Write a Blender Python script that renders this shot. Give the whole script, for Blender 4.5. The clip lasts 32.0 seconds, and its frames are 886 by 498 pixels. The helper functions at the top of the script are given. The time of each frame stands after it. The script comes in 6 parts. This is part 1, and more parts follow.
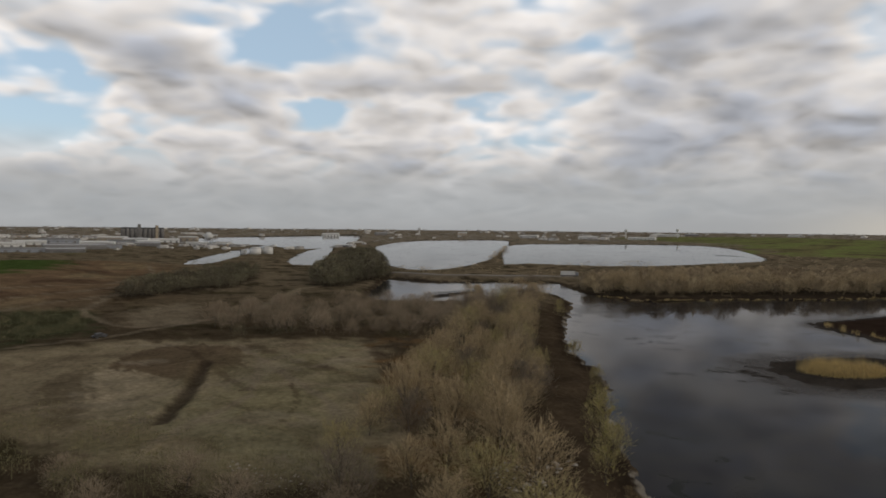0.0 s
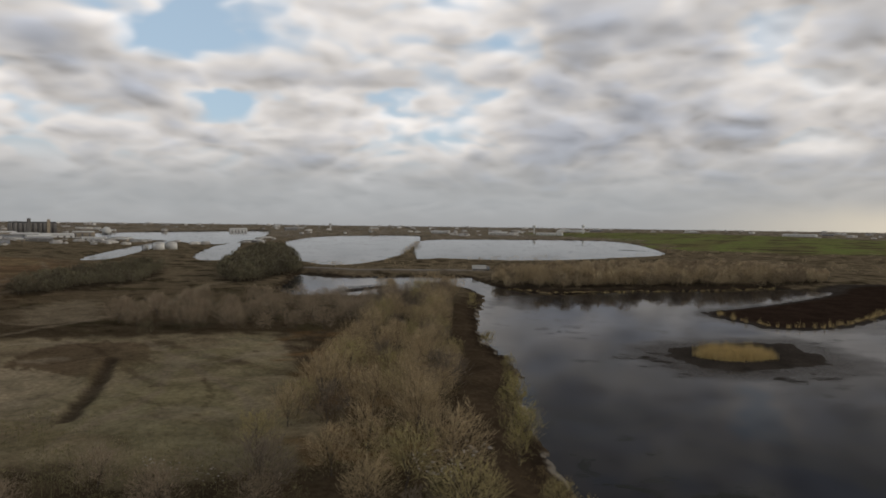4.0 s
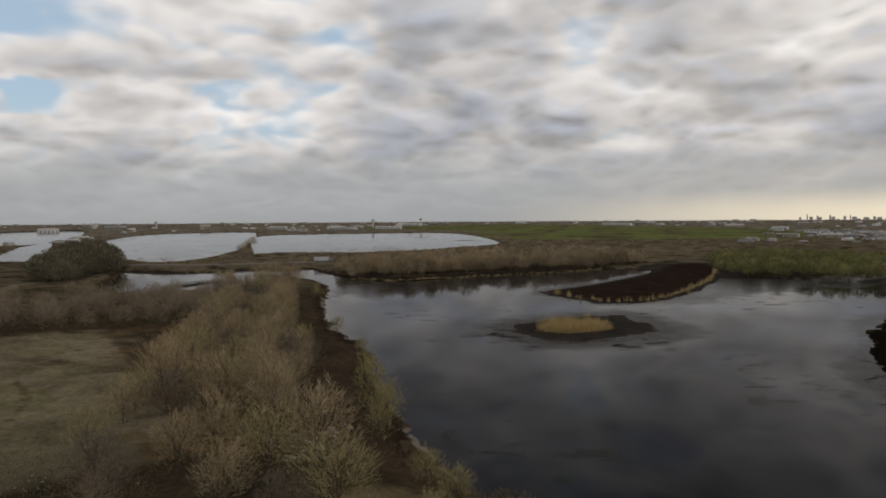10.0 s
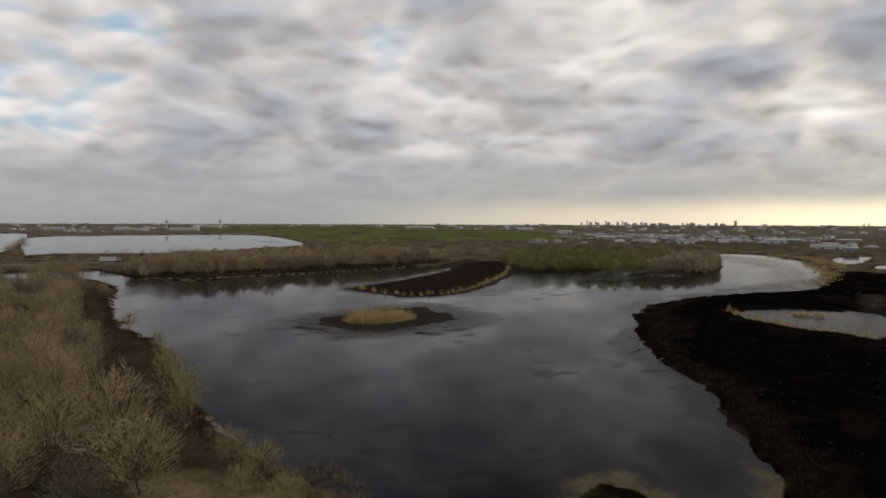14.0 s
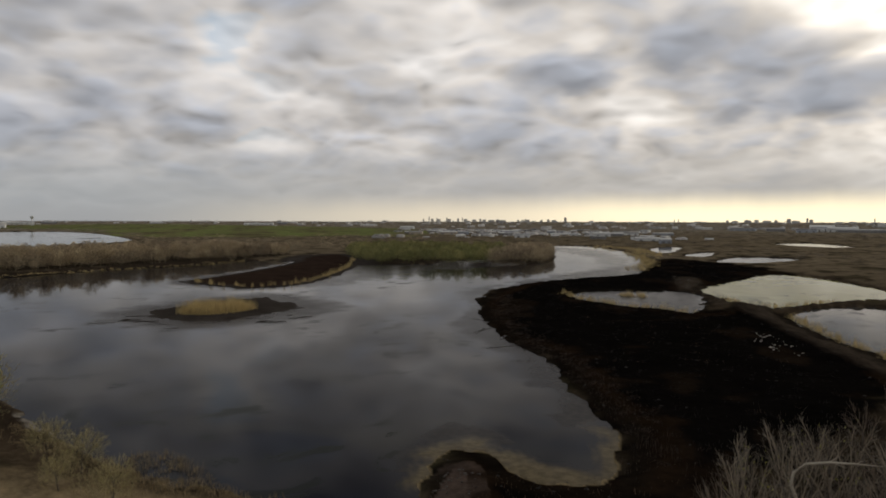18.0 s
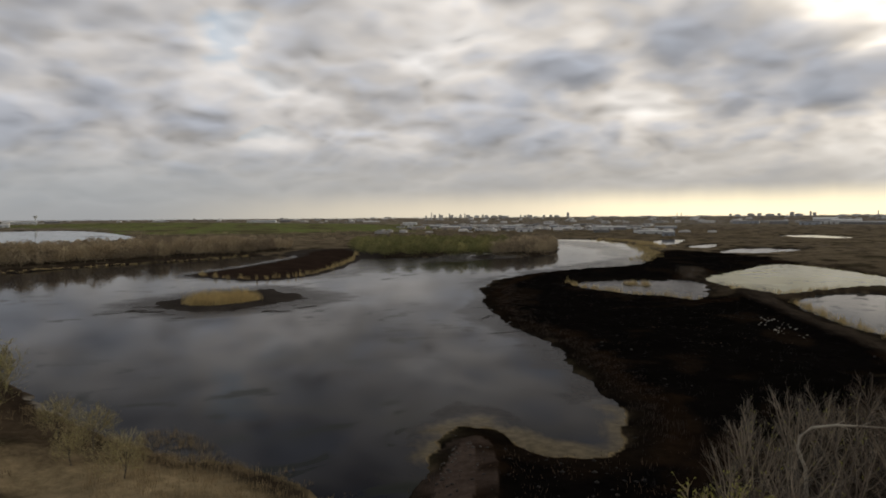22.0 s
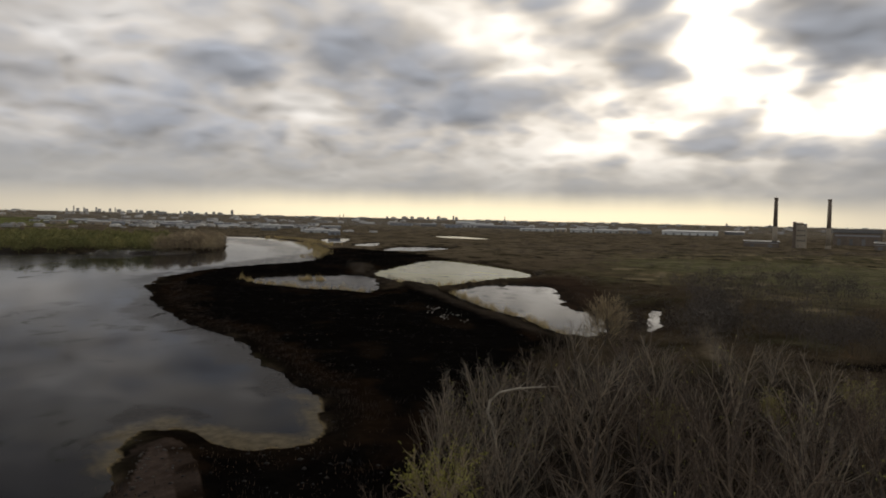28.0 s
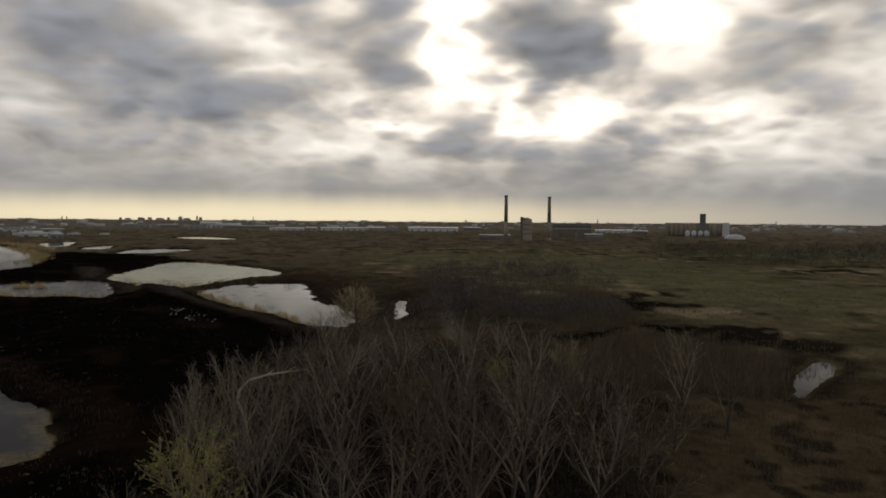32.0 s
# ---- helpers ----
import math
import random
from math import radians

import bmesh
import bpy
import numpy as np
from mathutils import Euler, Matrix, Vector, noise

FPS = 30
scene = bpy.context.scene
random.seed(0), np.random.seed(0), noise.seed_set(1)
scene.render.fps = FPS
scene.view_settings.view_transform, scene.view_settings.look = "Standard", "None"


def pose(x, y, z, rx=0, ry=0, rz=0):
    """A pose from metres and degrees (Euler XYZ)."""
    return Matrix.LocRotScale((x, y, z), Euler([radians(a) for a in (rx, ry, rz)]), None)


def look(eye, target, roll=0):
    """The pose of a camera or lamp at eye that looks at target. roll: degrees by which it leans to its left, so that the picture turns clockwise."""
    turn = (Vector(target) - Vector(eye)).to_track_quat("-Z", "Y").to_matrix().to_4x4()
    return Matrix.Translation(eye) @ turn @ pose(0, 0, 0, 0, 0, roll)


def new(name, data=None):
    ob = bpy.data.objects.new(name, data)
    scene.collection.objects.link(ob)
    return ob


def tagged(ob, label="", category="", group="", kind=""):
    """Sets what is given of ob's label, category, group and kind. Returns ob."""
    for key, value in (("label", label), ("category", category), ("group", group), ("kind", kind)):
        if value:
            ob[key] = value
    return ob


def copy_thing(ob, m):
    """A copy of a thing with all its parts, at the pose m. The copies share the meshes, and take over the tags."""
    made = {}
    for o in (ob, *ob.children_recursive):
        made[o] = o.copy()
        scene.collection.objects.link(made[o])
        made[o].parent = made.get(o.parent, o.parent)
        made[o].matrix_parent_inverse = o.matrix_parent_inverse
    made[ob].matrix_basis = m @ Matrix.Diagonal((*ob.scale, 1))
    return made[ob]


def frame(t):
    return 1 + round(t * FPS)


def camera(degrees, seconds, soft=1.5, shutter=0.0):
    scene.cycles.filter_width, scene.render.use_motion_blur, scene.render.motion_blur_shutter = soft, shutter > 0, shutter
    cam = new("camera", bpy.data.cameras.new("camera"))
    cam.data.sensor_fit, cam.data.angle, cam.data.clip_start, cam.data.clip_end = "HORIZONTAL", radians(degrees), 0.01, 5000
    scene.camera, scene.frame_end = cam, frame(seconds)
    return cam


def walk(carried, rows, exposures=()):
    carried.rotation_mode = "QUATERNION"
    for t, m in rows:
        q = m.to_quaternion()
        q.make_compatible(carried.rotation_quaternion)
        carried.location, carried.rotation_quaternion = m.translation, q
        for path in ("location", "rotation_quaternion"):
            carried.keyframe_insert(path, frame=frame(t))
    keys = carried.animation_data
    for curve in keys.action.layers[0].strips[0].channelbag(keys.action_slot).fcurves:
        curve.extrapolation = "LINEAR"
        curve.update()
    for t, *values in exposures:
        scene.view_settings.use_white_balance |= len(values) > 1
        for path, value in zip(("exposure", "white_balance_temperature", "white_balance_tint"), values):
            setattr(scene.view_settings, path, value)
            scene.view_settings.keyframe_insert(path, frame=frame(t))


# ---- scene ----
# ---- camera ----
cam = camera(64.2, 32.0, 1.8)

# seconds, x, y, z, turn to the left from +y, tilt up, lean
ROWS = [
    (0, 0.99, 4.08, 37.86, 100.04, -1.75, 0.56),
    (1, 1.19, 3.73, 37.60, 100.45, -1.91, 0.77),
    (2, 1.73, 4.07, 37.40, 101.03, -2.07, 0.90),
    (2.5, 2.19, 4.09, 37.47, 101.18, -2.12, 1.01),
    (3, 2.67, 3.92, 37.48, 98.49, -2.05, 1.02),
    (3.5, 2.97, 3.62, 37.38, 94.76, -2.04, 0.86),
    (4, 3.18, 3.32, 37.15, 92.86, -2.03, 0.73),
    (4.5, 3.27, 2.91, 36.88, 91.68, -2.08, 0.76),
    (6.5, 2.44, 2.18, 35.68, 89.65, -2.18, 0.10),
    (7, 1.77, 2.07, 35.37, 88.66, -2.22, -0.04),
    (8, 0.22, 1.89, 34.13, 86.95, -2.23, -0.18),
    (9, -0.69, 1.60, 33.48, 84.45, -2.32, -0.22),
    (10, -0.61, 0.85, 33.32, 79.83, -2.38, -0.36),
    (10.5, -0.04, 0.45, 33.31, 77.49, -2.46, -0.44),
    (11, 0.74, 0.18, 33.24, 75.72, -2.43, -0.34),
    (12, 2.40, -0.74, 32.96, 71.77, -2.34, -0.19),
    (13, 2.79, -0.99, 32.10, 67.69, -2.26, 0.05),
    (14, 2.22, -0.23, 30.30, 64.10, -2.13, 0.16),
    (14.5, 1.89, 0.26, 29.65, 62.24, -2.06, 0.23),
    (16.5, 0.11, 0.78, 27.82, 57.14, -2.31, 0.58),
    (17, 0.04, 0.72, 27.59, 55.30, -2.32, 0.34),
    (17.5, -0.02, 0.55, 27.12, 52.77, -2.34, 0.19),
    (18, -0.04, 0.38, 26.68, 51.42, -2.32, 0.11),
    (18.5, 0.01, 0.27, 26.43, 51.39, -2.36, 0.03),
    (19, 0.04, 0.12, 26.20, 51.69, -2.45, -0.06),
    (20, 0.23, -0.07, 25.68, 51.75, -2.50, -0.20),
    (21, 0.29, -0.32, 25.53, 51.63, -2.62, -0.35),
    (22, 0.16, -0.26, 24.56, 51.64, -2.61, -0.42),
    (23, 0.10, -0.48, 24.09, 51.61, -2.71, -0.50),
    (23.5, 0.19, -0.49, 23.91, 51.67, -2.75, -0.62),
    (24, 0.17, -0.59, 23.66, 49.33, -2.77, -0.74),
    (24.5, 0.03, -0.70, 23.45, 48.85, -2.79, -0.72),
    (26.5, -3.30, -0.76, 23.14, 37.88, -2.77, 1.65),
    (27, -3.83, -1.03, 23.13, 32.55, -2.69, 1.55),
    (27.5, -3.94, -1.29, 23.08, 28.86, -2.57, 1.40),
    (28, -3.60, -1.71, 23.03, 24.88, -2.46, 1.28),
    (28.5, -3.25, -2.48, 23.34, 21.29, -2.46, 1.22),
    (29, -2.67, -3.33, 23.62, 18.02, -2.45, 1.22),
    (29.5, -2.11, -4.15, 23.80, 14.92, -2.43, 1.22),
    (30, -1.79, -4.63, 23.59, 12.10, -2.36, 1.15),
    (30.5, -1.73, -4.78, 23.34, 9.47, -2.31, 1.05),
    (31, -1.86, -4.61, 22.87, 7.75, -2.28, 1.09),
    (31.5, -2.13, -4.36, 22.29, 6.41, -2.22, 0.85),
    (32, -2.42, -4.06, 22.11, 4.90, -2.24, 0.46),
]
walk(cam, [(t, pose(x, y, z, 90 + tilt, 0, turn) @ pose(0, 0, 0, 0, 0, lean)) for t, x, y, z, turn, tilt, lean in ROWS],
     [(0, 0.0), (14, -0.05), (24, -0.05), (28, -0.2), (29, -0.3), (30, -0.44), (32, -0.56)])

# ---- light ----
SUN_TURN, SUN_UP = -3.0, 22.0          # degrees to the left of +y, degrees above the horizon
sun_way = Vector((-math.sin(radians(SUN_TURN)) * math.cos(radians(SUN_UP)),
                  math.cos(radians(SUN_TURN)) * math.cos(radians(SUN_UP)), math.sin(radians(SUN_UP))))


class Tree:
    """A small writer of node trees."""

    def __init__(self, tree):
        self.tree = tree
        tree.nodes.clear()

    def node(self, kind, inputs=None, **settings):
        n = self.tree.nodes.new(kind)
        if "operation" in settings:
            n.operation = settings["operation"]
        if settings.get("use_clamp"):
            n.use_clamp = True
        if "data_type" in settings:
            n.data_type, n.blend_type = settings["data_type"], settings["blend_type"]
        if "interpolation_type" in settings:
            n.interpolation_type = settings["interpolation_type"]
        if "attribute_name" in settings:
            n.attribute_name = settings["attribute_name"]
        for key, value in (inputs or {}).items():
            self.put(n.inputs[key], value)
        return n

    def put(self, socket, value):
        if isinstance(value, bpy.types.NodeSocket):
            self.tree.links.new(value, socket)
        elif isinstance(value, bpy.types.Node):
            self.tree.links.new(value.outputs[0], socket)
        else:
            socket.default_value = value

    def math(self, op, a, b=0.0, c=0.0, clamp=False):
        return self.node("ShaderNodeMath", {0: a, 1: b, 2: c}, operation=op, use_clamp=clamp).outputs[0]

    def vec(self, op, a, b=(0, 0, 0)):
        return self.node("ShaderNodeVectorMath", {0: a, 1: b}, operation=op)

    def mix(self, f, a, b, blend="MIX"):
        n = self.node("ShaderNodeMix", data_type="RGBA", blend_type=blend)
        for i, v in ((0, f), (6, a), (7, b)):
            self.put(n.inputs[i], v)
        return n.outputs[2]

    def noise(self, vector, scale, detail=3.0, rough=0.55, distortion=0.0):
        return self.node("ShaderNodeTexNoise", {"Vector": vector, "Scale": scale, "Detail": detail, "Roughness": rough, "Distortion": distortion}).outputs[0]

    def span(self, value, a, b, lo=0.0, hi=1.0, smooth=True):
        n = self.node("ShaderNodeMapRange", interpolation_type="SMOOTHSTEP" if smooth else "LINEAR")
        for i, v in enumerate((value, a, b, lo, hi)):
            self.put(n.inputs[i], v)
        return n.outputs[0]

    def ramp(self, value, stops):
        n = self.node("ShaderNodeValToRGB", {0: value})
        while len(n.color_ramp.elements) < len(stops):
            n.color_ramp.elements.new(1.0)
        for e, (at, colour) in zip(n.color_ramp.elements, stops):
            e.position, e.color = at, (*colour, 1)
        return n.outputs[0]


# what stands out in the deck: degrees to the left of +y, degrees up, half width, half height, thicker (+) or thinner (-)
# gaps of blue on the north side, with the heaped clouds between them
CLOUDS = [(131, 8.0, 5, 3.0, -.14), (115.5, 14.2, 3.4, 1.5, -.16), (111, 8.8, 2.4, 0.9, -.14), (88.5, 14.4, 4.5, 1.3, -.16), (127, 17, 6, 1.6, -.10),
          (68, 15.0, 2.2, 2.6, -.15), (102, 15.3, 8, 1.8, -.05), (103, 10.8, 9, 1.4, .10), (92.5, 12.3, 6, 0.9, -.06), (81, 12.5, 6, 2.4, .06), (71, 14.5, 2.0, 2.0, .05), (121, 12, 5, 2.0, .06)]
# the sun's side: thin bright places and thick grey heaps
CLOUDS += [(4.6, 13.6, 2.2, 3.6, -.16), (-12.5, 15, 4.0, 2.4, -.13), (-3.2, 13.4, 4.2, 2.0, .16), (-18.7, 6.0, 3.2, 1.8, -.15), (18.6, 13, 3.4, 1.8, -.09), (-1.1, 7.7, 1.3, 0.8, -.12),
           (-6, 6.8, 1.8, 0.9, -.12), (24.5, 16, 3.0, 2.0, -.09), (16.2, 5.2, 1.0, 0.6, -.10), (11, 8.0, 1.6, 0.7, -.09), (8.5, 7.4, 1.6, 0.5, -.08), (18.5, 5.0, 1.0, 0.6, -.10)]
CLOUDS += [(10.5, 11.0, 3.6, 2.2, .10), (28, 11, 6, 2.5, .05), (-9, 9.8, 4, 1.2, .06), (-16, 10, 4, 1.6, .06), (60, 10.5, 6, 2.5, .05), (52, 14.5, 5, 2.5, .02), (41, 9.2, 2.2, 0.8, -.07), (22, 8.5, 5, 2.0, .05),
           (38, 13, 8, 3.5, .07), (72, 6, 10, 2.5, .03), (0, 4.6, 9, 0.5, -.04), (46, 7, 12, 2.5, .04)]


def make_sky():
    world = bpy.data.worlds.new("sky")
    scene.world = world
    world.use_nodes = True
    w = Tree(world.node_tree)
    way = w.node("ShaderNodeTexCoord").outputs["Generated"]
    x, y, z = w.node("ShaderNodeSeparateXYZ", {0: way}).outputs[:]
    air = w.node("ShaderNodeTexSky")
    air.sky_type, air.sun_disc, air.sun_elevation, air.sun_rotation = "NISHITA", False, radians(SUN_UP), radians(-SUN_TURN)
    clear = w.vec("SCALE", air.outputs[0])
    clear.inputs["Scale"].default_value = 0.12
    # the cloud deck: a level sheet of some depth, so that its cells close up towards the horizon
    up = w.math("ADD", w.math("MAXIMUM", z, 0.0), 0.37)
    deck = w.node("ShaderNodeCombineXYZ", {0: w.math("DIVIDE", x, up), 1: w.math("DIVIDE", y, up), 2: w.math("MULTIPLY", z, 2.0)}).outputs[0]
    deck = w.vec("ADD", deck, CLOUD_SHIFT).outputs[0]
    big = w.noise(deck, 1.7, 2.0, 0.5)
    cell = w.noise(deck, 4.6, 3.0, 0.5)
    # rounded heaps, stirred a little, lit on their upper edges
    stir = w.node("ShaderNodeTexNoise", {"Vector": deck, "Scale": 3.2, "Detail": 3.0, "Roughness": 0.5}).outputs[1]
    bent_deck = w.vec("ADD", deck, w.vec("MULTIPLY", stir, (0.26, 0.26, 0.2)).outputs[0]).outputs[0]

    def puffs(at, scale):
        n = w.node("ShaderNodeTexVoronoi", {"Vector": at, "Scale": scale})
        n.feature = "SMOOTH_F1"
        n.inputs["Smoothness"].default_value = 0.6
        return n.outputs["Distance"]

    def heaps(at):
        return w.math("ADD", w.math("MULTIPLY", puffs(at, 3.0), 0.48), w.math("ADD", w.math("MULTIPLY", puffs(at, 7.2), 0.34), w.math("MULTIPLY", puffs(at, 14.0), 0.20)))

    here = heaps(bent_deck)
    towards = w.vec("NORMALIZE", w.node("ShaderNodeCombineXYZ", {0: x, 1: y, 2: 0.0}).outputs[0]).outputs[0]
    there = heaps(w.vec("SUBTRACT", bent_deck, w.vec("MULTIPLY", towards, (0.06, 0.06, 0.0)).outputs[0]).outputs[0])
    lit = w.math("SUBTRACT", there, here)
    dens = w.math("ADD", w.math("MULTIPLY_ADD", big, 0.28, -0.14), w.math("MULTIPLY_ADD", cell, 0.26, -0.13))
    dens = w.math("ADD", dens, w.math("MULTIPLY_ADD", here, -0.50, 0.695))
    turn = w.math("MULTIPLY", w.math("ARCTAN2", w.math("MULTIPLY", x, -1.0), y), 57.2958)
    rise = w.math("MULTIPLY", w.math("ARCSINE", z), 57.2958)
    rough_edge = w.noise(deck, 2.6, 3.0, 0.5)
    turn = w.math("ADD", turn, w.math("MULTIPLY", w.math("SUBTRACT", rough_edge, 0.5), 7.0))
    rise = w.math("ADD", rise, w.math("MULTIPLY", w.math("SUBTRACT", cell, 0.5), 5.0))
    for at, high, half_w, half_h, amount in CLOUDS:
        dx = w.math("MULTIPLY_ADD", turn, 1 / half_w, -at / half_w)
        dy = w.math("MULTIPLY_ADD", rise, 1 / half_h, -high / half_h)
        s = w.math("MULTIPLY_ADD", dx, dx, w.math("MULTIPLY", dy, dy))
        dens = w.math("MULTIPLY_ADD", w.math("POWER", 0.45, s), amount, dens)
    near_sun = w.math("MAXIMUM", w.vec("DOT_PRODUCT", way, tuple(sun_way)).outputs["Value"], 0.0)
    glow = w.math("POWER", near_sun, 8.0)
    core = w.math("POWER", near_sun, 40.0)
    grey = w.ramp(dens, [(0.38, (0.74, 0.71, 0.67)), (0.45, (0.64, 0.60, 0.55)), (0.52, (0.49, 0.475, 0.46)), (0.59, (0.385, 0.39, 0.405)), (0.70, (0.31, 0.325, 0.35))])
    thin = w.span(dens, 0.56, 0.40)
    # towards the sun the thin parts of the deck let more light through
    lift = w.math("ADD", 1.05, w.math("MULTIPLY", glow, w.math("MULTIPLY_ADD", thin, 0.80, -0.12)))
    lift = w.math("ADD", lift, w.math("MULTIPLY", w.math("ADD", core, w.math("MULTIPLY", glow, 0.5)), w.math("MULTIPLY", w.span(dens, 0.48, 0.36), 1.2)))
    lift = w.math("MULTIPLY", lift, w.math("MULTIPLY_ADD", lit, 1.8, 1.0))
    # unseen overhead, the deck is darkened to lower the light on the ground
    lift = w.math("MULTIPLY", lift, w.span(z, 0.30, 0.75, 1.0, 0.36))
    scaled = w.vec("SCALE", grey)
    w.put(scaled.inputs["Scale"], lift)
    level = w.node("ShaderNodeCombineXYZ", {0: x, 1: y, 2: 0.0}).outputs[0]
    side = w.vec("DOT_PRODUCT", w.vec("NORMALIZE", level).outputs[0], (-0.34, 0.94, 0.0)).outputs["Value"]
    cover = w.math("MAXIMUM", w.span(dens, 0.30, 0.44), w.span(glow, 0.05, 0.35))
    cover = w.math("MAXIMUM", cover, w.span(z, 0.13, 0.06))
    cover = w.math("MAXIMUM", cover, w.span(side, 0.56, 0.74))
    blue = w.mix(0.6, clear.outputs[0], (0.50, 0.64, 0.78, 1))
    warm = w.mix(w.math("MULTIPLY", w.math("POWER", near_sun, 3.0), w.math("MULTIPLY_ADD", thin, 0.85, 0.15)), (0.985, 1.0, 1.05, 1), (1.05, 1.0, 0.92, 1))
    sky = w.mix(cover, blue, w.mix(1.0, scaled.outputs[0], warm, "MULTIPLY"))
    # haze along the horizon, with a bright strip under the deck on the sun's side
    strip = w.mix(w.span(side, 0.52, 0.97), (0.36, 0.365, 0.37, 1), (0.92, 0.80, 0.60, 1))
    strip = w.mix(w.span(side, 0.88, 0.99), strip, (1.32, 1.14, 0.78, 1))
    wavy = w.math("ADD", z, w.math("MULTIPLY", w.math("SUBTRACT", w.noise(level, 6.0, 4.0), 0.5), 0.026))
    sky = w.mix(w.span(wavy, 0.13, 0.03, 0.0, 0.85), sky, w.mix(w.span(side, 0.5, 0.96), (0.345, 0.36, 0.37, 1), (0.46, 0.44, 0.41, 1)))
    top = w.math("MULTIPLY_ADD", side, 0.020, 0.026)
    sky = w.mix(w.span(wavy, top, w.math("SUBTRACT", top, 0.038)), sky, strip)
    back = w.node("ShaderNodeBackground", {0: sky, 1: 1.0})
    w.node("ShaderNodeOutputWorld", {0: back})


CLOUD_SHIFT = (3.0, 1.5, 0.0)
make_sky()
lamp = bpy.data.lights.new("sun", "SUN")
lamp.energy, lamp.angle, lamp.color = 0.6, radians(16), (1.0, 0.90, 0.76)
sun = new("sun", lamp)
sun.matrix_world = look((0, 0, 0), -sun_way)

# ---- materials ----


def material(name):
    m = bpy.data.materials.new(name)
    m.use_nodes = True
    return m, Tree(m.node_tree)


def plain(name, colour, rough=0.8, vary=0.35, scale=1.5, metal=0.0, bump=0.2, per="object", other=None):
    """A matte surface whose colour drifts from piece to piece, with grain at two scales."""
    m, t = material(name)
    at = t.node("ShaderNodeTexCoord").outputs["Object"]
    g = t.math("ADD", t.math("MULTIPLY", t.noise(at, scale, 5.0), 0.6), t.math("MULTIPLY", t.noise(at, scale * 9, 3.0), 0.4))
    if per == "island":
        chance = t.node("ShaderNodeNewGeometry").outputs["Random Per Island"]
    else:
        chance = t.node("ShaderNodeObjectInfo").outputs["Random"]
    gain = t.math("ADD", t.span(g, 0.3, 0.7, 1 - vary, 1 + vary, False), t.math("MULTIPLY", t.math("SUBTRACT", chance, 0.5), vary * 1.3))
    base = (*colour,) if other is None else t.mix(t.node("ShaderNodeAttribute", attribute_name="tone").outputs["Fac"], (*colour, 1), (*other, 1))
    colour_out = t.vec("SCALE", base)
    t.put(colour_out.inputs["Scale"], gain)
    b = t.node("ShaderNodeBsdfPrincipled", {"Base Color": colour_out.outputs[0], "Roughness": rough, "Metallic": metal})
    if bump:
        t.put(b.inputs["Normal"], t.node("ShaderNodeBump", {"Strength": bump, "Distance": 0.1, "Height": g}))
    t.node("ShaderNodeOutputMaterial", {0: b})
    return m


def make_ground_material():
    m, t = material("earth")
    at = t.node("ShaderNodeNewGeometry").outputs["Position"]
    base = t.node("ShaderNodeAttribute", attribute_name="soil").outputs["Color"]
    fine = t.noise(at, 0.9, 6.0, 0.65)
    mid = t.noise(at, 0.11, 5.0, 0.6, 0.6)
    gain = t.math("MULTIPLY", t.span(fine, 0.28, 0.72, 0.66, 1.34, False), t.span(mid, 0.3, 0.7, 0.72, 1.3, False))
    out = t.vec("SCALE", base)
    t.put(out.inputs["Scale"], gain)
    wet = t.node("ShaderNodeAttribute", attribute_name="wet").outputs["Fac"]
    b = t.node("ShaderNodeBsdfPrincipled", {"Base Color": out.outputs[0], "Roughness": t.span(wet, 0, 1, 1.0, 0.16, False)})
    t.put(b.inputs["Specular IOR Level"], t.span(wet, 0, 1, 0.0, 0.02, False))
    t.put(b.inputs["Normal"], t.node("ShaderNodeBump", {"Strength": t.span(wet, 0, 1, 0.7, 0.02, False), "Distance": 0.5, "Height": t.math("ADD", fine, mid)}))
    t.node("ShaderNodeOutputMaterial", {0: b})
    return m


